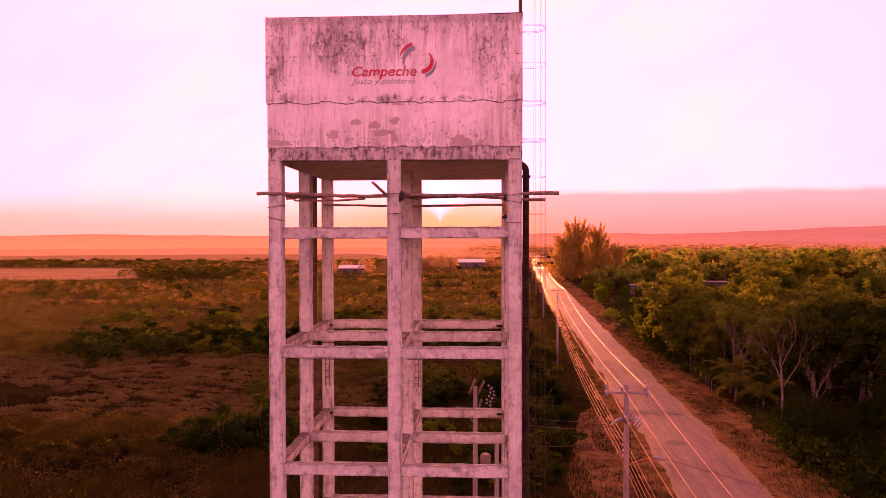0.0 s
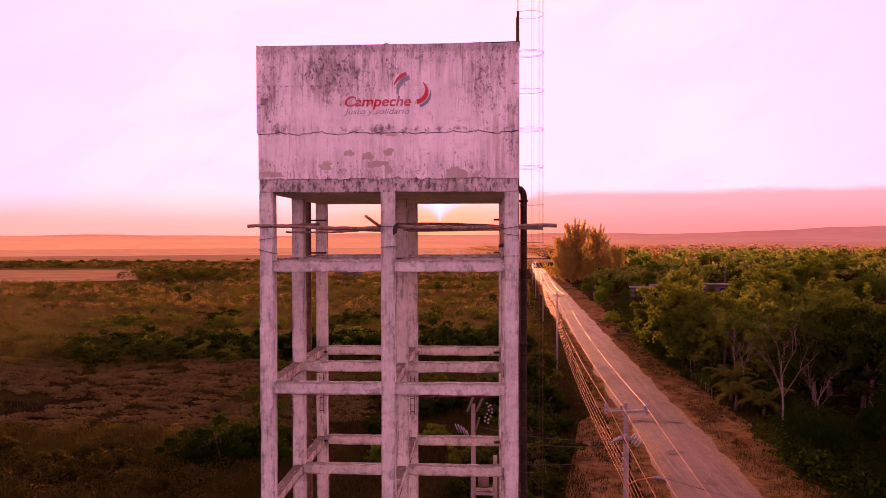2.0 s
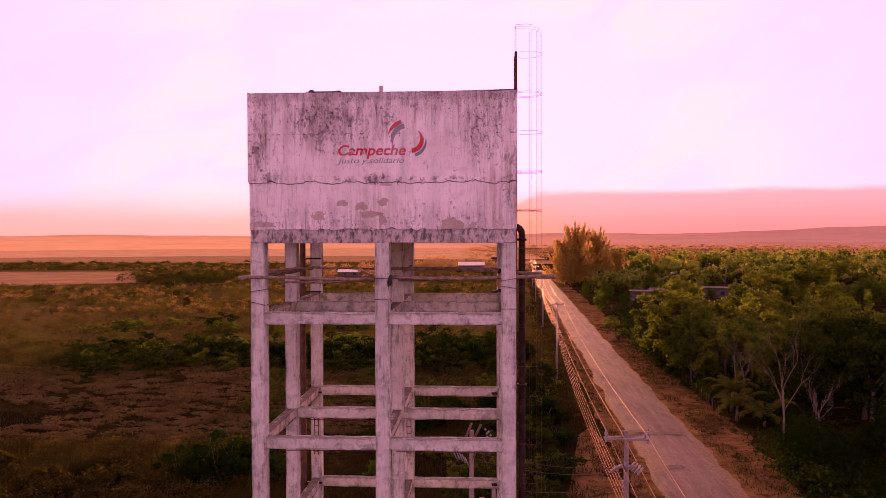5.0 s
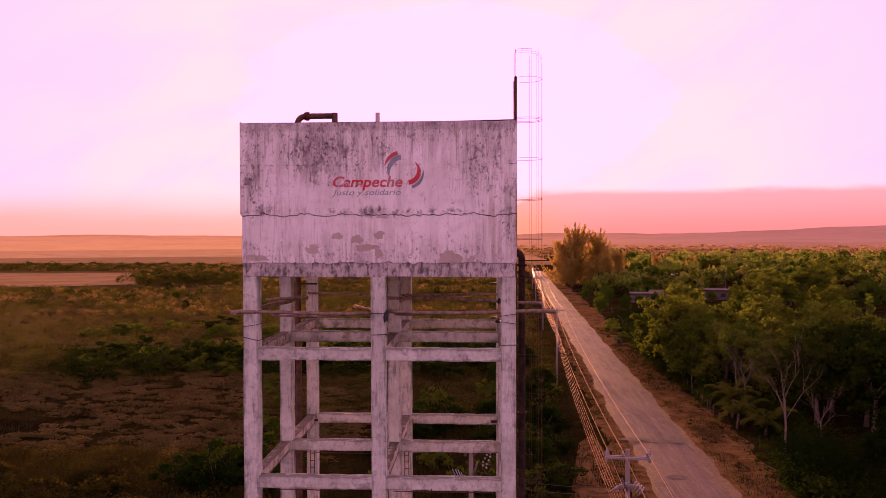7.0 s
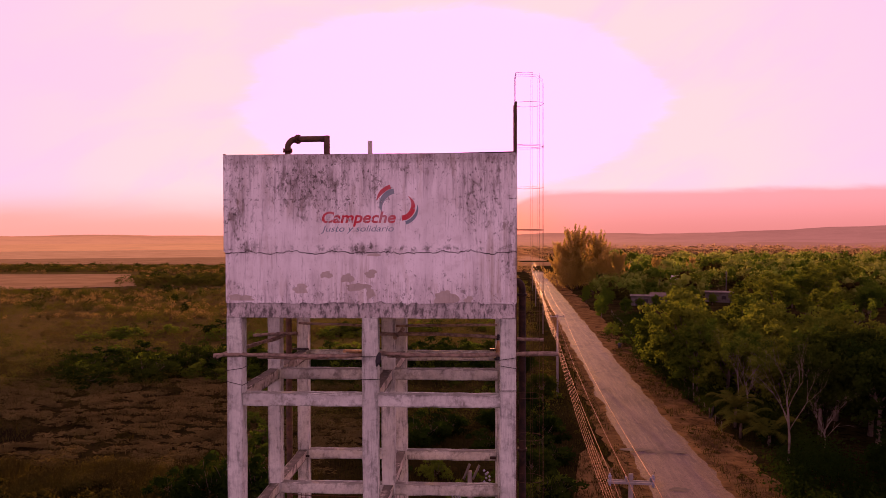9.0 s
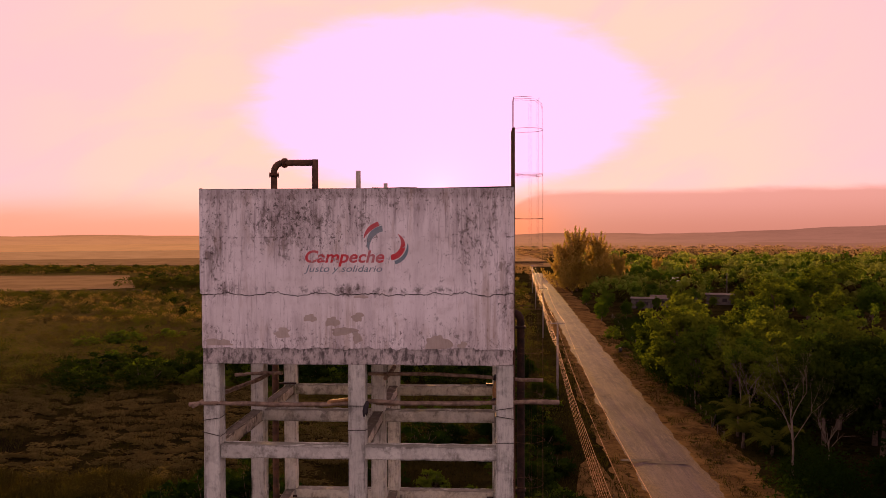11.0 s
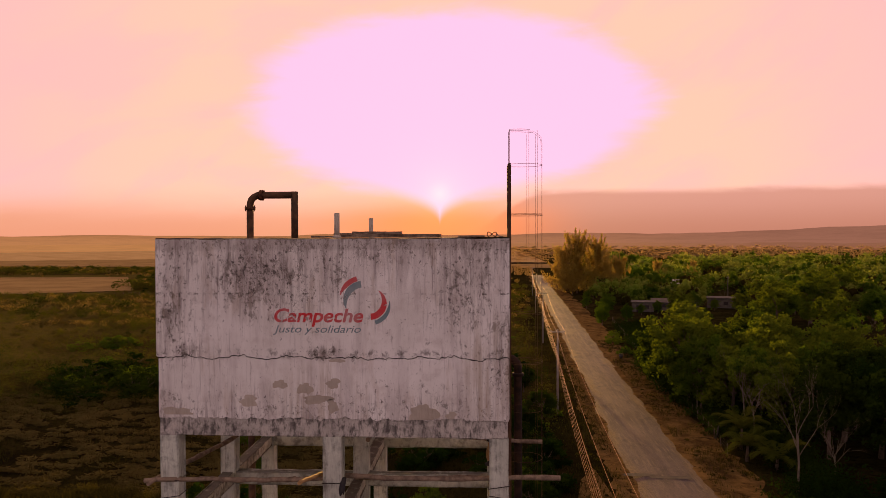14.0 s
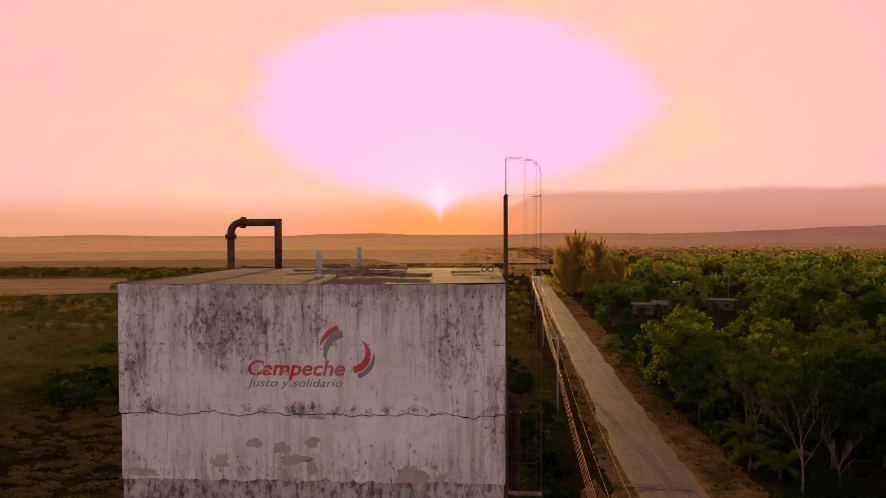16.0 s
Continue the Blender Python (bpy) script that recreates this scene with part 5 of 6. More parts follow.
def bush(seed, h, spread, leaves, leaf, material, label):
    rng = np.random.default_rng(seed)
    rnd = random.Random(seed)
    t = thing("bush", label, "bush", "bushes")
    segs, tips = [], []
    for i in range(6):
        a = i * 1.05
        limbs(rnd, (0, 0, -0.1), (math.cos(a) * 0.8, math.sin(a) * 0.8, 0.9), h * 0.5, 0.035, 1, segs, tips, 0.8)
    part("trunk", wood_mesh(segs, "bark"), "", t)
    n = 26
    d = rng.normal(size=(n, 3))
    d /= np.linalg.norm(d, axis=1, keepdims=True)
    d[:, 2] = np.abs(d[:, 2])
    c = d * rng.uniform(0.35, 0.95, (n, 1)) * np.array([spread, spread, h * 0.85]) * (1 + 0.2 * np.sin(4 * d[:, :1] + seed))
    r = rng.uniform(0.2, 0.36, (n, 1)) * np.array([spread, spread, h * 0.6])
    pts = clumps(c, r, leaves // n, rng, 0.3)
    pts[:, 2] = np.abs(pts[:, 2])
    part("foliage", quads_mesh("foliage", pts, leaf, rng, material, 0.4, heart=lumps(c, r * 0.72, rng, 1, 0.15)), "", t)
    return t


def scatter(ob, spots, seed, lo=0.8, hi=1.2):
    """Copies of one plant at spots, turned and scaled; the first spot takes the plant itself."""
    rnd = random.Random(seed)
    for i, (x, y, *s) in enumerate(spots):
        k = (s[0] if s else 1.0) * rnd.uniform(lo, hi)
        m = pose(x, y, 0, 0, 0, rnd.uniform(0, 360)) @ Matrix.Diagonal((k, k, k * rnd.uniform(0.92, 1.08), 1))
        if i == 0:
            ob.matrix_basis = m
        else:
            copy_thing(ob, m).scale = (k, k, k)


KINDS = [leafy_tree(1, 10.0, 4.4, 4300, 0.25, "leaf_sunlit", "dense dark green broadleaved tree by the road", 0.06),
         leafy_tree(2, 10.0, 4.2, 4200, 0.245, "leaf_olive", "olive green broadleaved tree with a loose crown", 0.08),
         leafy_tree(3, 11.5, 4.8, 4700, 0.26, "leaf_sunlit", "tall green broadleaved tree with a sunlit crown", 0.04),
         leafy_tree(4, 8.0, 4.4, 4200, 0.245, "leaf_dark_shaded", "low spreading dark green tree", 0.03),
         leafy_tree(5, 9.0, 3.8, 4000, 0.235, "leaf_olive", "yellowish green tree in evening light", 0.05),
         leafy_tree(6, 11.0, 4.8, 4600, 0.26, "leaf_dark_shaded", "tall dark broadleaved tree", 0.05)]


def tree_edge(y):
    """Where the roadside wood begins."""
    pts = ((15, 27.0), (37, 28.8), (47, 29.8), (61, 31.0), (76, 32.0), (90, 31.2), (113, 32.0), (134, 35.0), (193, 40.0), (260, 45.0))
    for (p, u), (q, w) in zip(pts, pts[1:]):
        if p <= y <= q:
            return u + (w - u) * (y - p) / (q - p)
    return 45.0


def roadside_wood():
    rnd = random.Random(4)
    spots = [[] for _ in KINDS]
    y = 22.0
    while y < 172:
        rows = 5 if y < 100 else 4
        for r in range(rows):
            x = tree_edge(y) + 0.8 + r * 6.0 + rnd.uniform(-1.3, 1.3)
            yy = y + rnd.uniform(-1.8, 1.8)
            if yy < 56 and x < 32.6 or 50 < yy < 74 and x < 38 or x > 2 + 0.66 * (yy + 16):
                continue
            # gaps through which the houses show
            if yy > 112 and any(abs(x - 2.2 - (yy + 16) * g) < 4.2 for g in (0.2155, 0.24, 0.319)):
                continue
            # nearest trees take the shade-darkened leaf, the next ones mostly the sunlit leaf
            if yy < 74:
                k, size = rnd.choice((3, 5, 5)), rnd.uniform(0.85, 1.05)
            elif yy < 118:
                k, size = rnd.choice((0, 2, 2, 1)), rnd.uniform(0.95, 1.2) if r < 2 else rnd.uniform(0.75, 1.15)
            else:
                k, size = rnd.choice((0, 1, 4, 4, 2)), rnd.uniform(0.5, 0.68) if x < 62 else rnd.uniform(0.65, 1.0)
            if 70 < yy <= 112 and abs(x - 2.2 - (yy + 16) * 0.319) < 3.6:
                size = min(size, 0.86)
            spots[k].append((x, yy, size))
        y += 6.4
    for i, (t, sp) in enumerate(zip(KINDS, spots)):
        scatter(t, sp, 40 + i, 0.94, 1.06)


roadside_wood()
# small trees between the tower and the road
for px, py, ps, pr in ((6.6, 47, 0.46, 20), (8.6, 58, 0.50, 130), (6.8, 69, 0.55, 250), (10.0, 80, 0.5, 60), (8.6, 96, 0.52, 310), (3.4, 63, 0.42, 190), (4.6, 84, 0.48, 100)):
    copy_thing(KINDS[3], pose(px, py, 0, 0, 0, pr)).scale = (ps, ps, ps)
# small trees along the road's far end
for px, py, ps, pr in ((33.5, 178, 0.5, 10), (36, 192, 0.58, 80), (39.5, 207, 0.62, 200), (43, 224, 0.6, 300), (41.5, 186, 0.5, 150), (46, 240, 0.66, 30), (49, 258, 0.7, 260), (36, 224, 0.4, 50), (39, 244, 0.45, 120), (44, 262, 0.5, 220)):
    copy_thing(KINDS[4 if ps > 0.55 else 1], pose(px, py, 0, 0, 0, pr)).scale = (ps, ps, ps)
# low trees in the yards before the houses
for px, py, ps, pr in ((49.5, 205, 0.34, 40), (54.6, 207, 0.42, 170), (60.5, 211, 0.36, 280), (74.5, 217, 0.38, 90), (81.5, 219, 0.30, 330)):
    copy_thing(KINDS[1], pose(px, py, 0, 0, 0, pr)).scale = (ps, ps, ps)
# the wood's next rows, beyond the village lane
rnd = random.Random(77)
for k in range(54):
    i, j = divmod(k, 9)
    py = 180 + 15 * i + rnd.uniform(-5, 5)
    px = tree_edge(py) + 12 + 13.5 * j + rnd.uniform(-4, 4)
    if px > 2.2 + 0.60 * (py + 16) or any(abs(px - 2.2 - (py + 16) * g) < 5.5 for g in (0.2155, 0.24, 0.319)) and py < 262:
        continue
    ps = rnd.uniform(0.65, 1.02)
    copy_thing(KINDS[rnd.choice((0, 1, 1, 4, 4, 3))], pose(px, py, 0, 0, 0, rnd.uniform(0, 360))).scale = (ps, ps, ps * rnd.uniform(0.85, 1.1))

bare = bare_tree(11, 13.0, "tall leafless pale-barked tree")
bare.location = (30.5, 53.6, 0)
copy_thing(bare, pose(30.6, 84, 0, 0, 0, 140)).scale = (0.8, 0.8, 0.8)
low_bare = bare_tree(12, 9.0, "leafless many-branched pale tree", 5, 0, 0.25, 0.8)
low_bare.location = (36.0, 58.5, 0)
copy_thing(low_bare, pose(36.5, 78, 0, 0, 0, 70))
sparse = bare_tree(13, 11.0, "slender half-leafed pale tree", 4, 2400)
scatter(sparse, [(34.0, 77), (33.0, 71), (48, 88), (64, 110)], 6, 0.9, 1.1)


# leafless trees and broad round crowns standing out of the farther wood
for px, py, ps, pr in ((62, 158, 0.85, 40), (78, 176, 0.8, 200), (92, 204, 0.9, 310), (64, 200, 0.75, 100), (112, 236, 0.9, 20), (52, 150, 0.7, 260), (84, 236, 0.8, 75)):
    copy_thing(low_bare, pose(px, py, 0, 0, 0, pr)).scale = (ps, ps, ps * 1.15)
for px, py, ps, pr in ((74, 168, 1.2, 15), (90, 186, 1.3, 120), (57, 190, 0.95, 220), (104, 210, 1.3, 300), (84, 160, 1.1, 60), (120, 232, 1.35, 170)):
    copy_thing(KINDS[2 if ps > 1.15 else 0], pose(px, py, 0, 0, 0, pr)).scale = (ps, ps, ps * 0.92)


def casuarina(seed, h, label):
    """A tall feathery tree of many upswept plumes."""
    rnd, rng = random.Random(seed), np.random.default_rng(seed)
    t = thing("feathery_tree", label, "tree", "roadside trees")
    segs, cen, rad = [([Vector((0, 0, -0.3)), Vector((0, 0, h * 0.5)), Vector((0.3, 0, h * 0.95))], [0.35, 0.22, 0.04])], [], []
    for i in range(52):
        z = h * (0.10 + 0.72 * i / 52)
        a = i * 2.4
        out = (1.0 - 0.70 * i / 52) * h * 0.40 * rnd.uniform(0.45, 1.3)
        rise = h * rnd.uniform(0.10, 0.24)
        p0 = Vector((0, 0, z))
        p1 = p0 + Vector((math.cos(a) * out * 0.65, math.sin(a) * out * 0.65, rise * 0.3))
        p2 = p0 + Vector((math.cos(a) * out, math.sin(a) * out, rise))
        segs.append(([p0, p1, p2], [0.08, 0.05, 0.015]))
        for k in range(8):
            q = p0.lerp(p1, k / 3) if k < 3 else p1.lerp(p2, (k - 3) / 4)
            w = 1.15 - 0.10 * k
            cen.append(q), rad.append((w, w, 1.3))
    part("trunk", wood_mesh(segs, "bark"), "", t)
    c = np.array([tuple(p) for p in cen])
    pts = clumps(c, np.array(rad) * rng.uniform(0.6, 1.3, (len(c), 1)), 15, rng, 0.05)
    part("crown", quads_mesh("crown", pts, 0.5, rng, "leaf_feather", 0.26, 1.2), "", t)
    return t


cas = casuarina(21, 21.0, "tall feathery casuarina tree glowing against the low sun")
scatter(cas, [(41, 286, 1.36), (36.0, 292, 0.95), (49, 284, 1.08), (54, 292, 0.62), (38.5, 300, 0.9), (64, 298, 0.5), (84, 330, 0.6), (53, 304, 1.0), (112, 372, 0.55), (35.5, 284, 0.5), (38.0, 278, 0.62), (45.5, 275, 0.55), (57.5, 283, 0.72)], 8, 0.95, 1.05)


def palm(x, y, h, seed, label="low bushy palm with arching fronds"):
    rnd = random.Random(seed)
    t = thing("palm", label, "palm", "palms", (x, y, 0))
    part("trunk", tube([(0, 0, -0.2), (0.05, 0, h * 0.5), (0.1, 0.05, h)], [0.2, 0.16, 0.13], 8), "bark", t)
    for i in range(13):
        a = i * 2.4 + rnd.uniform(-0.2, 0.2)
        lift, ln = rnd.uniform(1.1, 2.5), rnd.uniform(2.6, 3.8)
        spine = []
        for j in range(9):
            s = j / 8
            spine.append(Vector((0.1 + math.cos(a) * ln * s * (1 - 0.15 * s), 0.05 + math.sin(a) * ln * s * (1 - 0.15 * s), h + lift * 1.9 * s - 2.7 * s * s)))
        bm = tube(spine, [0.03 - 0.003 * j for j in range(9)], 4)
        for j in range(1, 25):
            s = j / 25 * 8
            p = spine[int(s)].lerp(spine[min(8, int(s) + 1)], s % 1)
            d = (spine[min(8, int(s) + 1)] - spine[int(s)]).normalized()
            side = d.cross(Vector((0, 0, 1))).normalized()
            for sg in (-1, 1):
                tip = p + side * sg * 0.8 * (1 - 0.5 * abs(j / 25 - 0.45)) + d * 0.3 - Vector((0, 0, 0.22))
                bm.faces.new([bm.verts.new(v) for v in (p - d * 0.05, tip, p + d * 0.07)])
        part("frond", bm, "palm_leaf", t)
    return t


palm(29.6, 63.5, 1.6, 1)
palm(31.6, 61.0, 1.0, 2)
palm(30.6, 68.0, 2.2, 3)
palm(60, 240, 5.5, 4, "tall palm standing over the trees")
palm(66, 250, 6.0, 5, "tall palm standing over the trees")

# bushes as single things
B_GREEN = bush(31, 2.6, 2.2, 1000, 0.17, "leaf_dark_shaded", "rounded dark green bush")
B_OLIVE = bush(32, 2.2, 2.0, 1000, 0.17, "leaf_olive", "loose olive green bush")
B_DRY = bush(33, 1.5, 1.7, 1300, 0.13, "leaf_dry", "dry brown thorny bush")
scatter(B_GREEN, [(-19.6, 42.5, 1.75), (-16.2, 43.8, 1.6), (-22.6, 42.4, 1.45), (-18, 46.5, 1.6), (-14.5, 41.5, 1.3), (-38, 93, 1.3), (-34, 95, 1.2), (-42, 96, 1.1), (-30, 92, 1.2), (-46, 98, 1.2), (6.6, 37), (8.0, 44, 1.1), (6, 50, 1.2), (8.6, 54, 1.1),
                 (5.0, 30, 1.1), (7.0, 26, 0.9), (3.2, 42, 1.2), (1.2, 36, 1.1), (-4, 60, 1.3), (-1.5, 64, 1.3), (2.5, 58, 1.2), (-7, 52, 1.1), (4, 68, 1.3), (-9, 64, 1.1), (9.6, 66, 1.1), (-53, 100, 1.2), (-26, 100, 1.2), (-12, 90, 1.2), (-20, 104, 1.3), (-5, 100, 1.3), (3, 96, 1.3)], 11)
scatter(B_OLIVE, [(-24, 66), (-22, 72, 1.1), (-25.5, 78), (-20.5, 60, 0.9), (-27, 84, 1.1), (6.0, 44), (8.6, 48), (4.2, 36), (7.6, 60, 1.1), (9.0, 74), (0.5, 44), (-2, 50), (-6, 44), (-4, 74), (3, 80), (7, 88), (-10, 78), (10.8, 82), (-14, 86), (-30, 108), (-60, 110),
                  (-48, 112), (-40, 118), (-12, 112), (0, 116), (6, 108), (30.5, 132), (31, 146), (33, 158)], 12)
scatter(B_DRY, [(-30, 37.5), (-33, 40), (-27, 36), (-36, 41, 1.2), (-24.5, 36), (-39, 43, 1.3), (-31, 44), (-43, 45), (-28, 40, 1.2), (-35, 36), (-40, 38), (-46, 50), (-22, 35), (-18.5, 36.5), (-25, 47, 0.7), (-36, 60, 0.6), (-44, 66, 0.6), (-31, 74, 0.6), (-52, 80, 0.7), (-24, 54, 0.7)], 13)


# belts of rounded bushes beyond the bare ground
rnd = random.Random(91)
for i in range(46):
    row = i % 3
    px = rnd.uniform(-60 - 12 * row, 9 + 3 * row)
    py = (98, 116, 146)[row] + 0.10 * px + rnd.uniform(-7, 7)
    ps = rnd.uniform(0.85, 1.35)
    copy_thing(B_GREEN if rnd.random() < 0.45 else B_OLIVE, pose(px, py, 0, 0, 0, rnd.uniform(0, 360))).scale = (1.8 * ps, 1.5 * ps, 1.05 * ps)


# a dark belt of crowded bushes behind the bare ground
rnd = random.Random(17)
for i in range(54):
    px = -64 + 1.32 * i + rnd.uniform(-1.2, 1.2)
    py = 99 + 0.16 * (px + 30) + rnd.uniform(-6, 8)
    ps = rnd.uniform(1.0, 1.5) * (1.0 if px > -50 else 0.7)
    copy_thing(B_OLIVE if rnd.random() < 0.22 else B_GREEN, pose(px, py, 0, 0, 0, rnd.uniform(0, 360))).scale = (1.5 * ps, 1.4 * ps, 1.45 * ps)


# ---------------------------------------------------------------- uncountable growth
def low_plants():
    rng = np.random.default_rng(5)

    def field(n, y0, y1, left, right, power=1.6):
        y = y0 + (y1 - y0) * rng.random(n) ** power
        u = rng.random(n)
        d = y + 16
        x = 2 + d * (left + (right - left) * u)
        return x, y

    def keep(x, y, k):
        cover = np.array([noise.noise(Vector((a * 0.010, b * 0.032, k))) + 0.4 * noise.noise(Vector((a * 0.06, b * 0.08, k))) for a, b in zip(x, y)])
        road = np.array([road_mid(b) for b in y])
        return cover, np.abs(x - road)

    def clear(x, y, gap):
        edge = np.array([noise.noise(Vector((a * 0.045, 3.0, 0))) for a in x])
        bare_zone = (y > 50) & (y < 84 + 16 * edge) & (x < -24 - 0.25 * (y - 50) + 14 * edge) & (x > -0.80 * (y + 16))
        tilled = ((y > 268) & (y < 400) & (x < -150) & (x > -300) & (x < -150 - 0.45 * (y - 296))) | ((y > 555) & (y < 745) & (x < -95) & (x > -470))
        tower = (np.abs(x) < 5) & (y < 14)
        shed = (np.abs(x + 25) < 50) & (y > 405) & (y < 424)
        return ~(bare_zone | tilled | tower | shed) & (gap > 9)

    def make(name, x, y, h, w, per, leaf, material, label, category, solid=0.0):
        c = np.stack([x, y, h * 0.45], 1)
        r = np.stack([w, w, h * 0.55], 1)
        pts = clumps(c, r, per, rng, 0.6 if solid else 0.35)
        pts[:, 2] = np.abs(pts[:, 2])
        size = np.repeat(leaf, per)
        me = quads_mesh(name, pts, size, rng, material, 0.5, heart=lumps(c, r * solid, rng, 1, 0.2) if solid else None)
        tagged(part(name, me, material), label, category, "", "stuff")

    # scrub left of the road: green nearer the tower, drier and haze-lightened farther off
    for name, k, n, y0, y1, mat_, hs, lab in (("scrub", 1.0, 2700, 66, 330, "scrub_green", (1.0, 2.8), "olive green scrub covering the plain"),
                                              ("thicket", 4.0, 450, 66, 420, "leaf_dark_shaded", (1.2, 3.3), "dark green thickets on the plain"),
                                              ("dry_scrub", 8.0, 3000, 62, 330, "scrub_dry", (0.6, 1.7), "dry brown scrub covering the plain"),
                                              ("pale_scrub", 12.0, 2800, 170, 640, "scrub_hazed", (0.7, 2.0), "dry scrub towards the fields, lightened for haze")):
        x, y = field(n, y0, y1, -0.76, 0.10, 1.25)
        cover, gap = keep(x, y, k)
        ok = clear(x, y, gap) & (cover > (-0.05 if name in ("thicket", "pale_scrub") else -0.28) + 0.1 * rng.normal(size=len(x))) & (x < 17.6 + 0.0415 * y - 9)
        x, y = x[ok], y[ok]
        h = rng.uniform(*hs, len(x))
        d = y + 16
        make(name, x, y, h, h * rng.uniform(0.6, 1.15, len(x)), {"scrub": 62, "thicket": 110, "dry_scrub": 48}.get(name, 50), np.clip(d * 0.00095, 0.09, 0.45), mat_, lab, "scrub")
    # undergrowth along the wood's edge
    y = rng.uniform(24, 172, 560)
    x = np.array([tree_edge(b) for b in y]) + rng.uniform(-2.2, 5.0, 560)
    ok = ~((y > 54) & (y < 71) & (x < 31.5))
    x, y = x[ok], y[ok]
    h = rng.uniform(0.9, 3.2, len(x))
    make("undergrowth", x, y, h, h * rng.uniform(0.6, 1.0, len(x)), 120, np.full(len(x), 0.17), "leaf_dark_shaded", "dark undergrowth along the wood's edge", "undergrowth")
    # woods on the right, out to the plain's end: rounded crowns with dark gaps between them
    def wood(name, n, hs, ws, mat_, lab, y0, y1):
        x, y = field(n, y0, y1, 0.09, 0.62, 1.25)
        gap = x - np.array([road_mid(b) for b in y])
        ok = gap > 13 + 0.02 * y
        for hx, hy in ((52, 215), (58.5, 219), (80, 228), (95.5, 268), (93, 250)):     # yards round the houses
            ok &= ~((np.abs(x - hx - 0.3 * (y - hy)) < 7.5) & (y > hy - 34) & (y < hy + 7))
        x, y = x[ok], y[ok]
        h = rng.uniform(*hs, len(x))
        w = h * rng.uniform(*ws, len(x))
        sub = 11
        d = rng.normal(size=(len(x), sub, 3))
        d /= np.linalg.norm(d, axis=2, keepdims=True)
        cx = (x[:, None] + d[:, :, 0] * w[:, None] * 0.70).ravel()
        cy = (y[:, None] + d[:, :, 1] * w[:, None] * 0.70).ravel()
        cz = (h[:, None] * (0.55 + 0.30 * d[:, :, 2])).ravel()
        rw = np.repeat(w * 0.34, sub)
        pts = clumps(np.stack([cx, cy, cz], 1), np.stack([rw, rw, np.repeat(h * 0.19, sub)], 1) * 1.12, 24, rng, 0.5)
        size = np.repeat(np.clip((y + 16) * 0.00095, 0.2, 0.62), sub * 24)
        tagged(part(name, quads_mesh(name, pts, size, rng, mat_, 0.6, heart=lumps(np.stack([cx, cy, cz], 1), np.stack([rw, rw, np.repeat(h * 0.19, sub)], 1) * 0.45, rng, 0, 0.3, False)), mat_), lab, "woodland", "", "stuff")

    wood("woodland", 330, (4.5, 11.5), (0.5, 0.85), "leaf_mid_haze", "mixed olive and yellowish woodland beside the village", 215, 620)
    wood("dark_woodland", 250, (4.0, 12.0), (0.45, 0.75), "leaf_olive", "dark green trees within the woodland", 215, 620)
    wood("dry_woodland", 230, (4.0, 9.0), (0.5, 0.7), "leaf_dry", "dry brown leafless-looking trees within the woodland", 200, 620)
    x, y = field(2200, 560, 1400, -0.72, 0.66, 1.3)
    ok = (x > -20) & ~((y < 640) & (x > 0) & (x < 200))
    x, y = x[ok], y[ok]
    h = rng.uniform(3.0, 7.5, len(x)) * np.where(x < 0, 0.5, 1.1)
    make("far_woodland", x, y, h, h * rng.uniform(1.0, 2.2, len(x)) * np.where(x < 0, 2.2, 1.0), 26, np.clip(y * 0.0010, 0.6, 1.6), "leaf_hazed", "distant hazy woodland across the plain", "woodland", 0.5)
    # brush in front of the bare ground
    n = 620
    x, y = rng.uniform(-56, -15, n), rng.uniform(27, 52, n)
    ok = (x < -0.42 * (y + 16) + 9) & (y < 50 - 0.10 * (x + 15))
    x, y = x[ok], y[ok]
    h = rng.uniform(0.5, 1.5, len(x))
    make("brush", x, y, h, h * rng.uniform(0.7, 1.2, len(x)), 70, np.full(len(x), 0.09), "scrub_dry", "low yellowish weeds and brush", "brush")
    # wind-laid straw in low mounds over the bare ground, all combed one way
    n = 1300
    x, y = rng.uniform(-75, -10, n), rng.uniform(50, 92, n)
    ok = np.hypot(x + 53, (y - 61) * 1.25) > 8.0
    x, y = x[ok], y[ok]
    h = rng.uniform(0.15, 0.5, len(x))
    w = h * rng.uniform(1.5, 3.2, len(x))
    pts = clumps(np.stack([x, y, h * 0.4], 1), np.stack([w * 1.6, w * 0.7, h * 0.55], 1), 60, rng, 0.3)
    pts[:, 2] = np.abs(pts[:, 2]) + 0.02
    tagged(part("straw", quads_mesh("straw", pts, np.full(len(pts), 0.34), rng, "straw_tuft", 0.16, 0.0, None, (1.0, 0.4, 0.22)), "straw_tuft"), "wind-laid pale straw in low mounds on bare ground", "grass", "", "stuff")
    x, y = rng.uniform(9, 34, 900), rng.uniform(16, 150, 900)
    gap = x - np.array([road_mid(b) for b in y])
    ok = (np.abs(gap) > 4.4) & (gap > -8)
    x, y = x[ok], y[ok]
    h = rng.uniform(0.1, 0.5, len(x))
    make("verge_weeds", x, y, h, h * rng.uniform(1.0, 2.2, len(x)), 46, np.full(len(x), 0.08), "leaf_dry", "low dry weeds along the verges", "grass")
    # hedges round the pale fields
    n = 360
    t = rng.random(n)
    hx = np.concatenate([-345 + 130 * t[:130], -215 + 150 * t[130:260], -170 + 60 * t[260:]])
    hy = np.concatenate([430 + 40 * rng.random(130), 418 + 60 * rng.random(130), 300 + 40 * rng.random(100)])
    h = rng.uniform(2.0, 5.5, n)
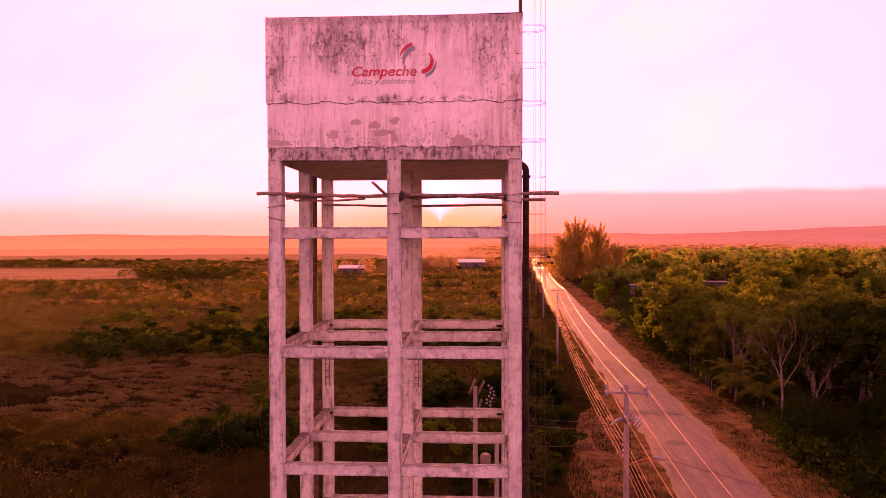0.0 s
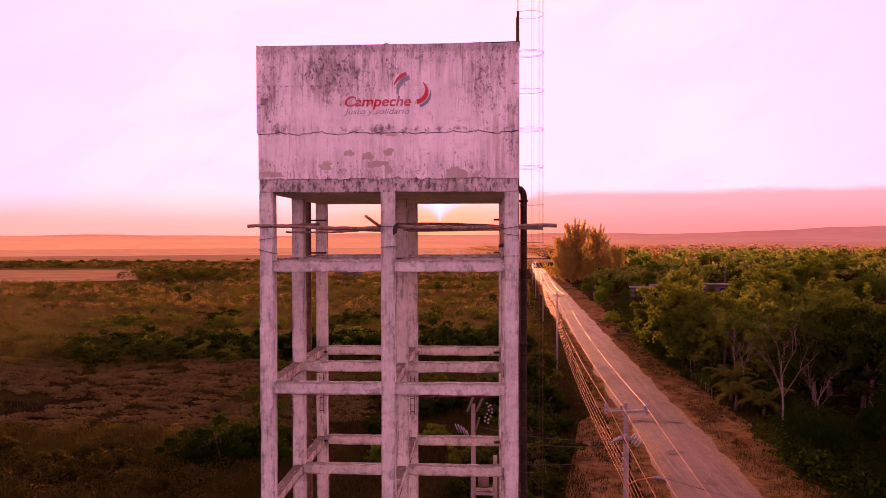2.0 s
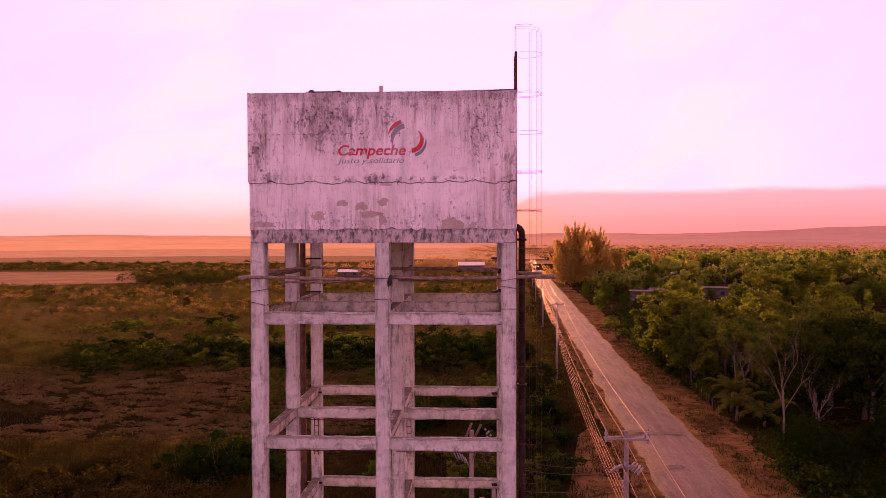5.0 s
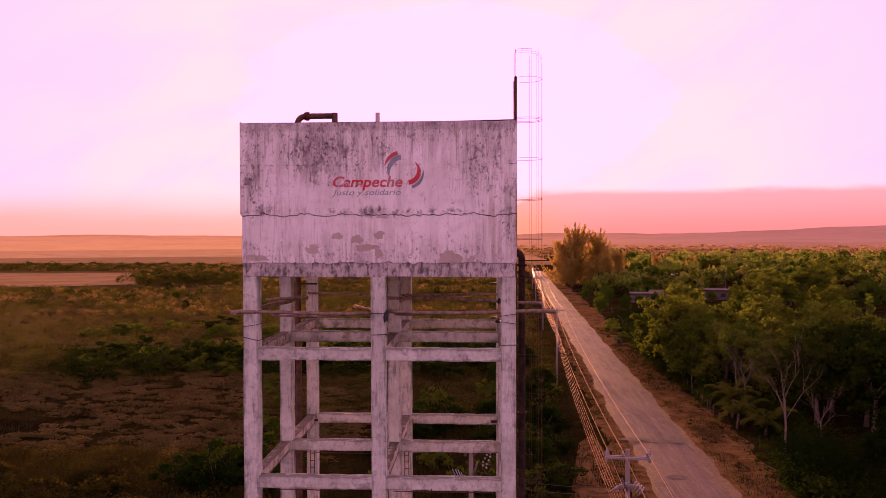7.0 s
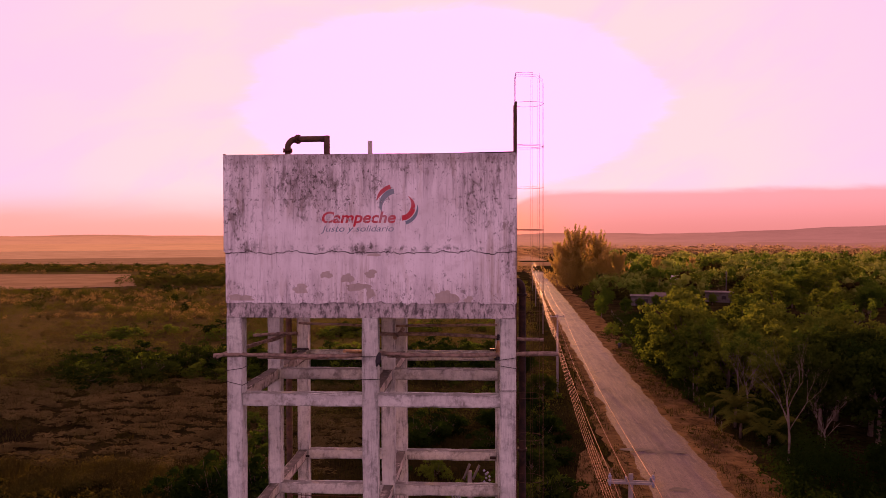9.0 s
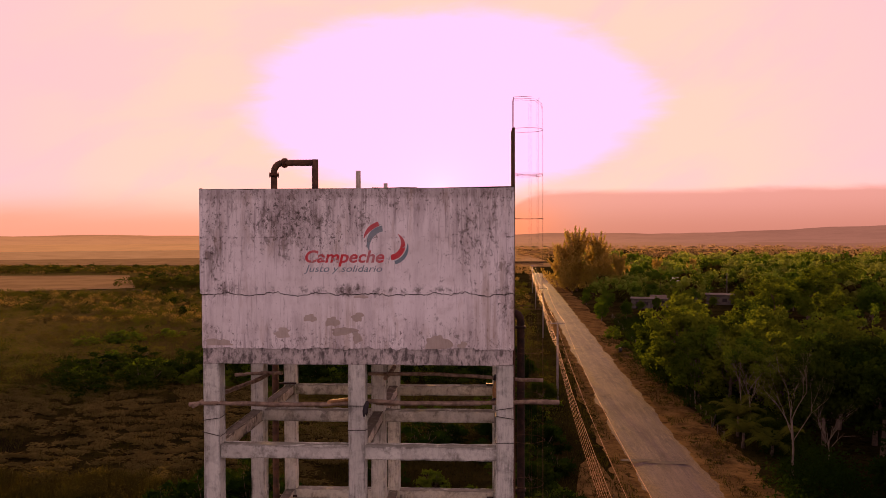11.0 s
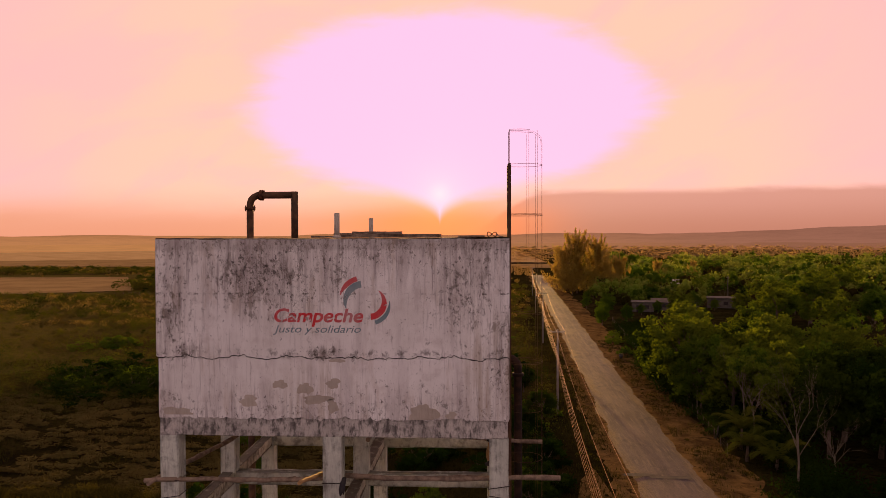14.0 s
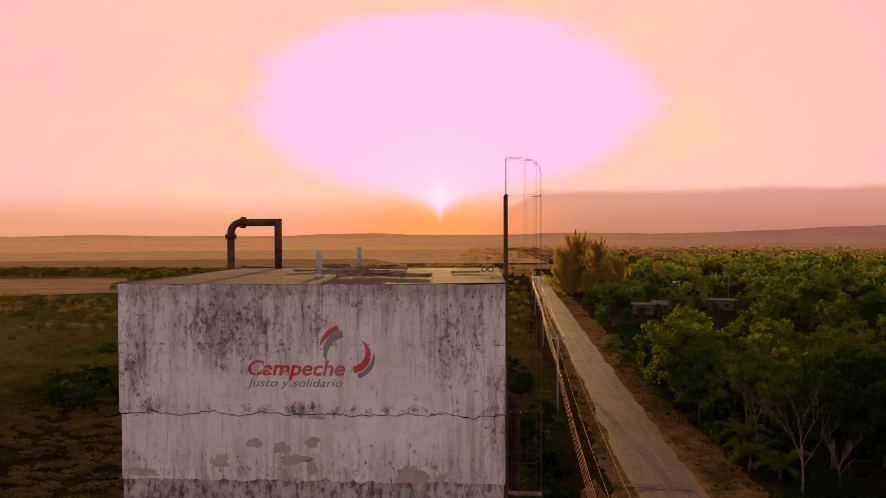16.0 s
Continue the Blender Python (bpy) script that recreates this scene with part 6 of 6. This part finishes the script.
    make("hedge", hx, hy, h, h * 0.8, 60, np.full(n, 0.42), "scrub_green", "uneven hedge of scrub and small trees between fields", "hedge", 0.7)
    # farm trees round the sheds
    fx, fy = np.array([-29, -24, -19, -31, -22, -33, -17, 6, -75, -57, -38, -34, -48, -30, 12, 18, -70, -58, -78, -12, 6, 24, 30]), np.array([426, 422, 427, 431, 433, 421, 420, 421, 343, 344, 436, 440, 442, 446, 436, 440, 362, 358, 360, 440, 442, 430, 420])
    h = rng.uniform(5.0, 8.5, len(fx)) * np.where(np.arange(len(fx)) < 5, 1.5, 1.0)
    make("farm_trees", fx.astype(float), fy.astype(float), h, h * 0.55, 420, np.full(len(fx), 0.42), "leaf_hazed", "cluster of small trees round the farm sheds", "trees")
    # lone small trees in the scrub
    sx, sy = np.array([-22.0, -30, 5, -58, -14, -100, -120, -84, -8]), np.array([170.0, 210, 190, 180, 240, 220, 260, 190, 140])
    h = rng.uniform(2.8, 4.6, len(sx))
    make("lone_trees", sx, sy, h, h * 0.4, 420, np.full(len(sx), 0.2), "leaf_dark_shaded", "small scattered trees in the scrub", "trees")


low_plants()


def grass(name, n, region, h, material, label, seed):
    """Thin upright and bent blades."""
    rng = np.random.default_rng(seed)
    x0, x1, y0, y1 = region
    x, y = rng.uniform(x0, x1, n), rng.uniform(y0, y1, n)
    m = np.array([noise.noise(Vector((a * 0.12, b * 0.12, seed))) for a, b in zip(x, y)])
    gap = np.abs(x - np.array([road_mid(b) for b in y]))
    ok = (m > -0.15) & (gap > 3.9) & ~((np.abs(x) < 3.4) & (y < 6.5))
    x, y = x[ok], y[ok]
    n = len(x)
    hh = h * rng.uniform(0.5, 1.4, n)
    lean = rng.normal(size=(n, 2)) * 0.35 * hh[:, None]
    w = rng.normal(size=(n, 2))
    w = w / np.linalg.norm(w, axis=1, keepdims=True) * 0.035 * rng.uniform(0.6, 1.6, (n, 1))
    base = np.stack([x, y, np.zeros(n) - 0.1], 1)
    v = np.empty((n, 3, 3))
    v[:, 0], v[:, 1], v[:, 2] = base, base, base
    v[:, 0, :2] -= w
    v[:, 1, :2] += w
    v[:, 2, :2] += lean
    v[:, 2, 2] = hh
    me = bpy.data.meshes.new(name)
    me.vertices.add(3 * n), me.loops.add(3 * n), me.polygons.add(n)
    me.vertices.foreach_set("co", v.astype(np.float32).ravel())
    me.loops.foreach_set("vertex_index", np.arange(3 * n, dtype=np.int32))
    me.polygons.foreach_set("loop_start", np.arange(0, 3 * n, 3, dtype=np.int32))
    me.polygons.foreach_set("loop_total", np.full(n, 3, dtype=np.int32))
    me.update(calc_edges=True)
    me.materials.append(M[material])
    tagged(part(name, me, material), label, "grass", "", "stuff")


grass("dry_grass", 60000, (-90, -6, 26, 120), 0.55, "grass_dry", "thin dry yellow grass", 3)
grass("verge_grass", 45000, (6, 36, 12, 150), 0.38, "grass_dry", "dry trampled grass on the road verges", 4)
grass("brush_grass", 45000, (-50, -12, 28, 52), 1.0, "leaf_dry", "tall dry brush and weeds", 5)
grass("tower_grass", 26000, (-12, 10, 8, 70), 0.5, "grass_dry", "dry grass round the tower's foot", 6)
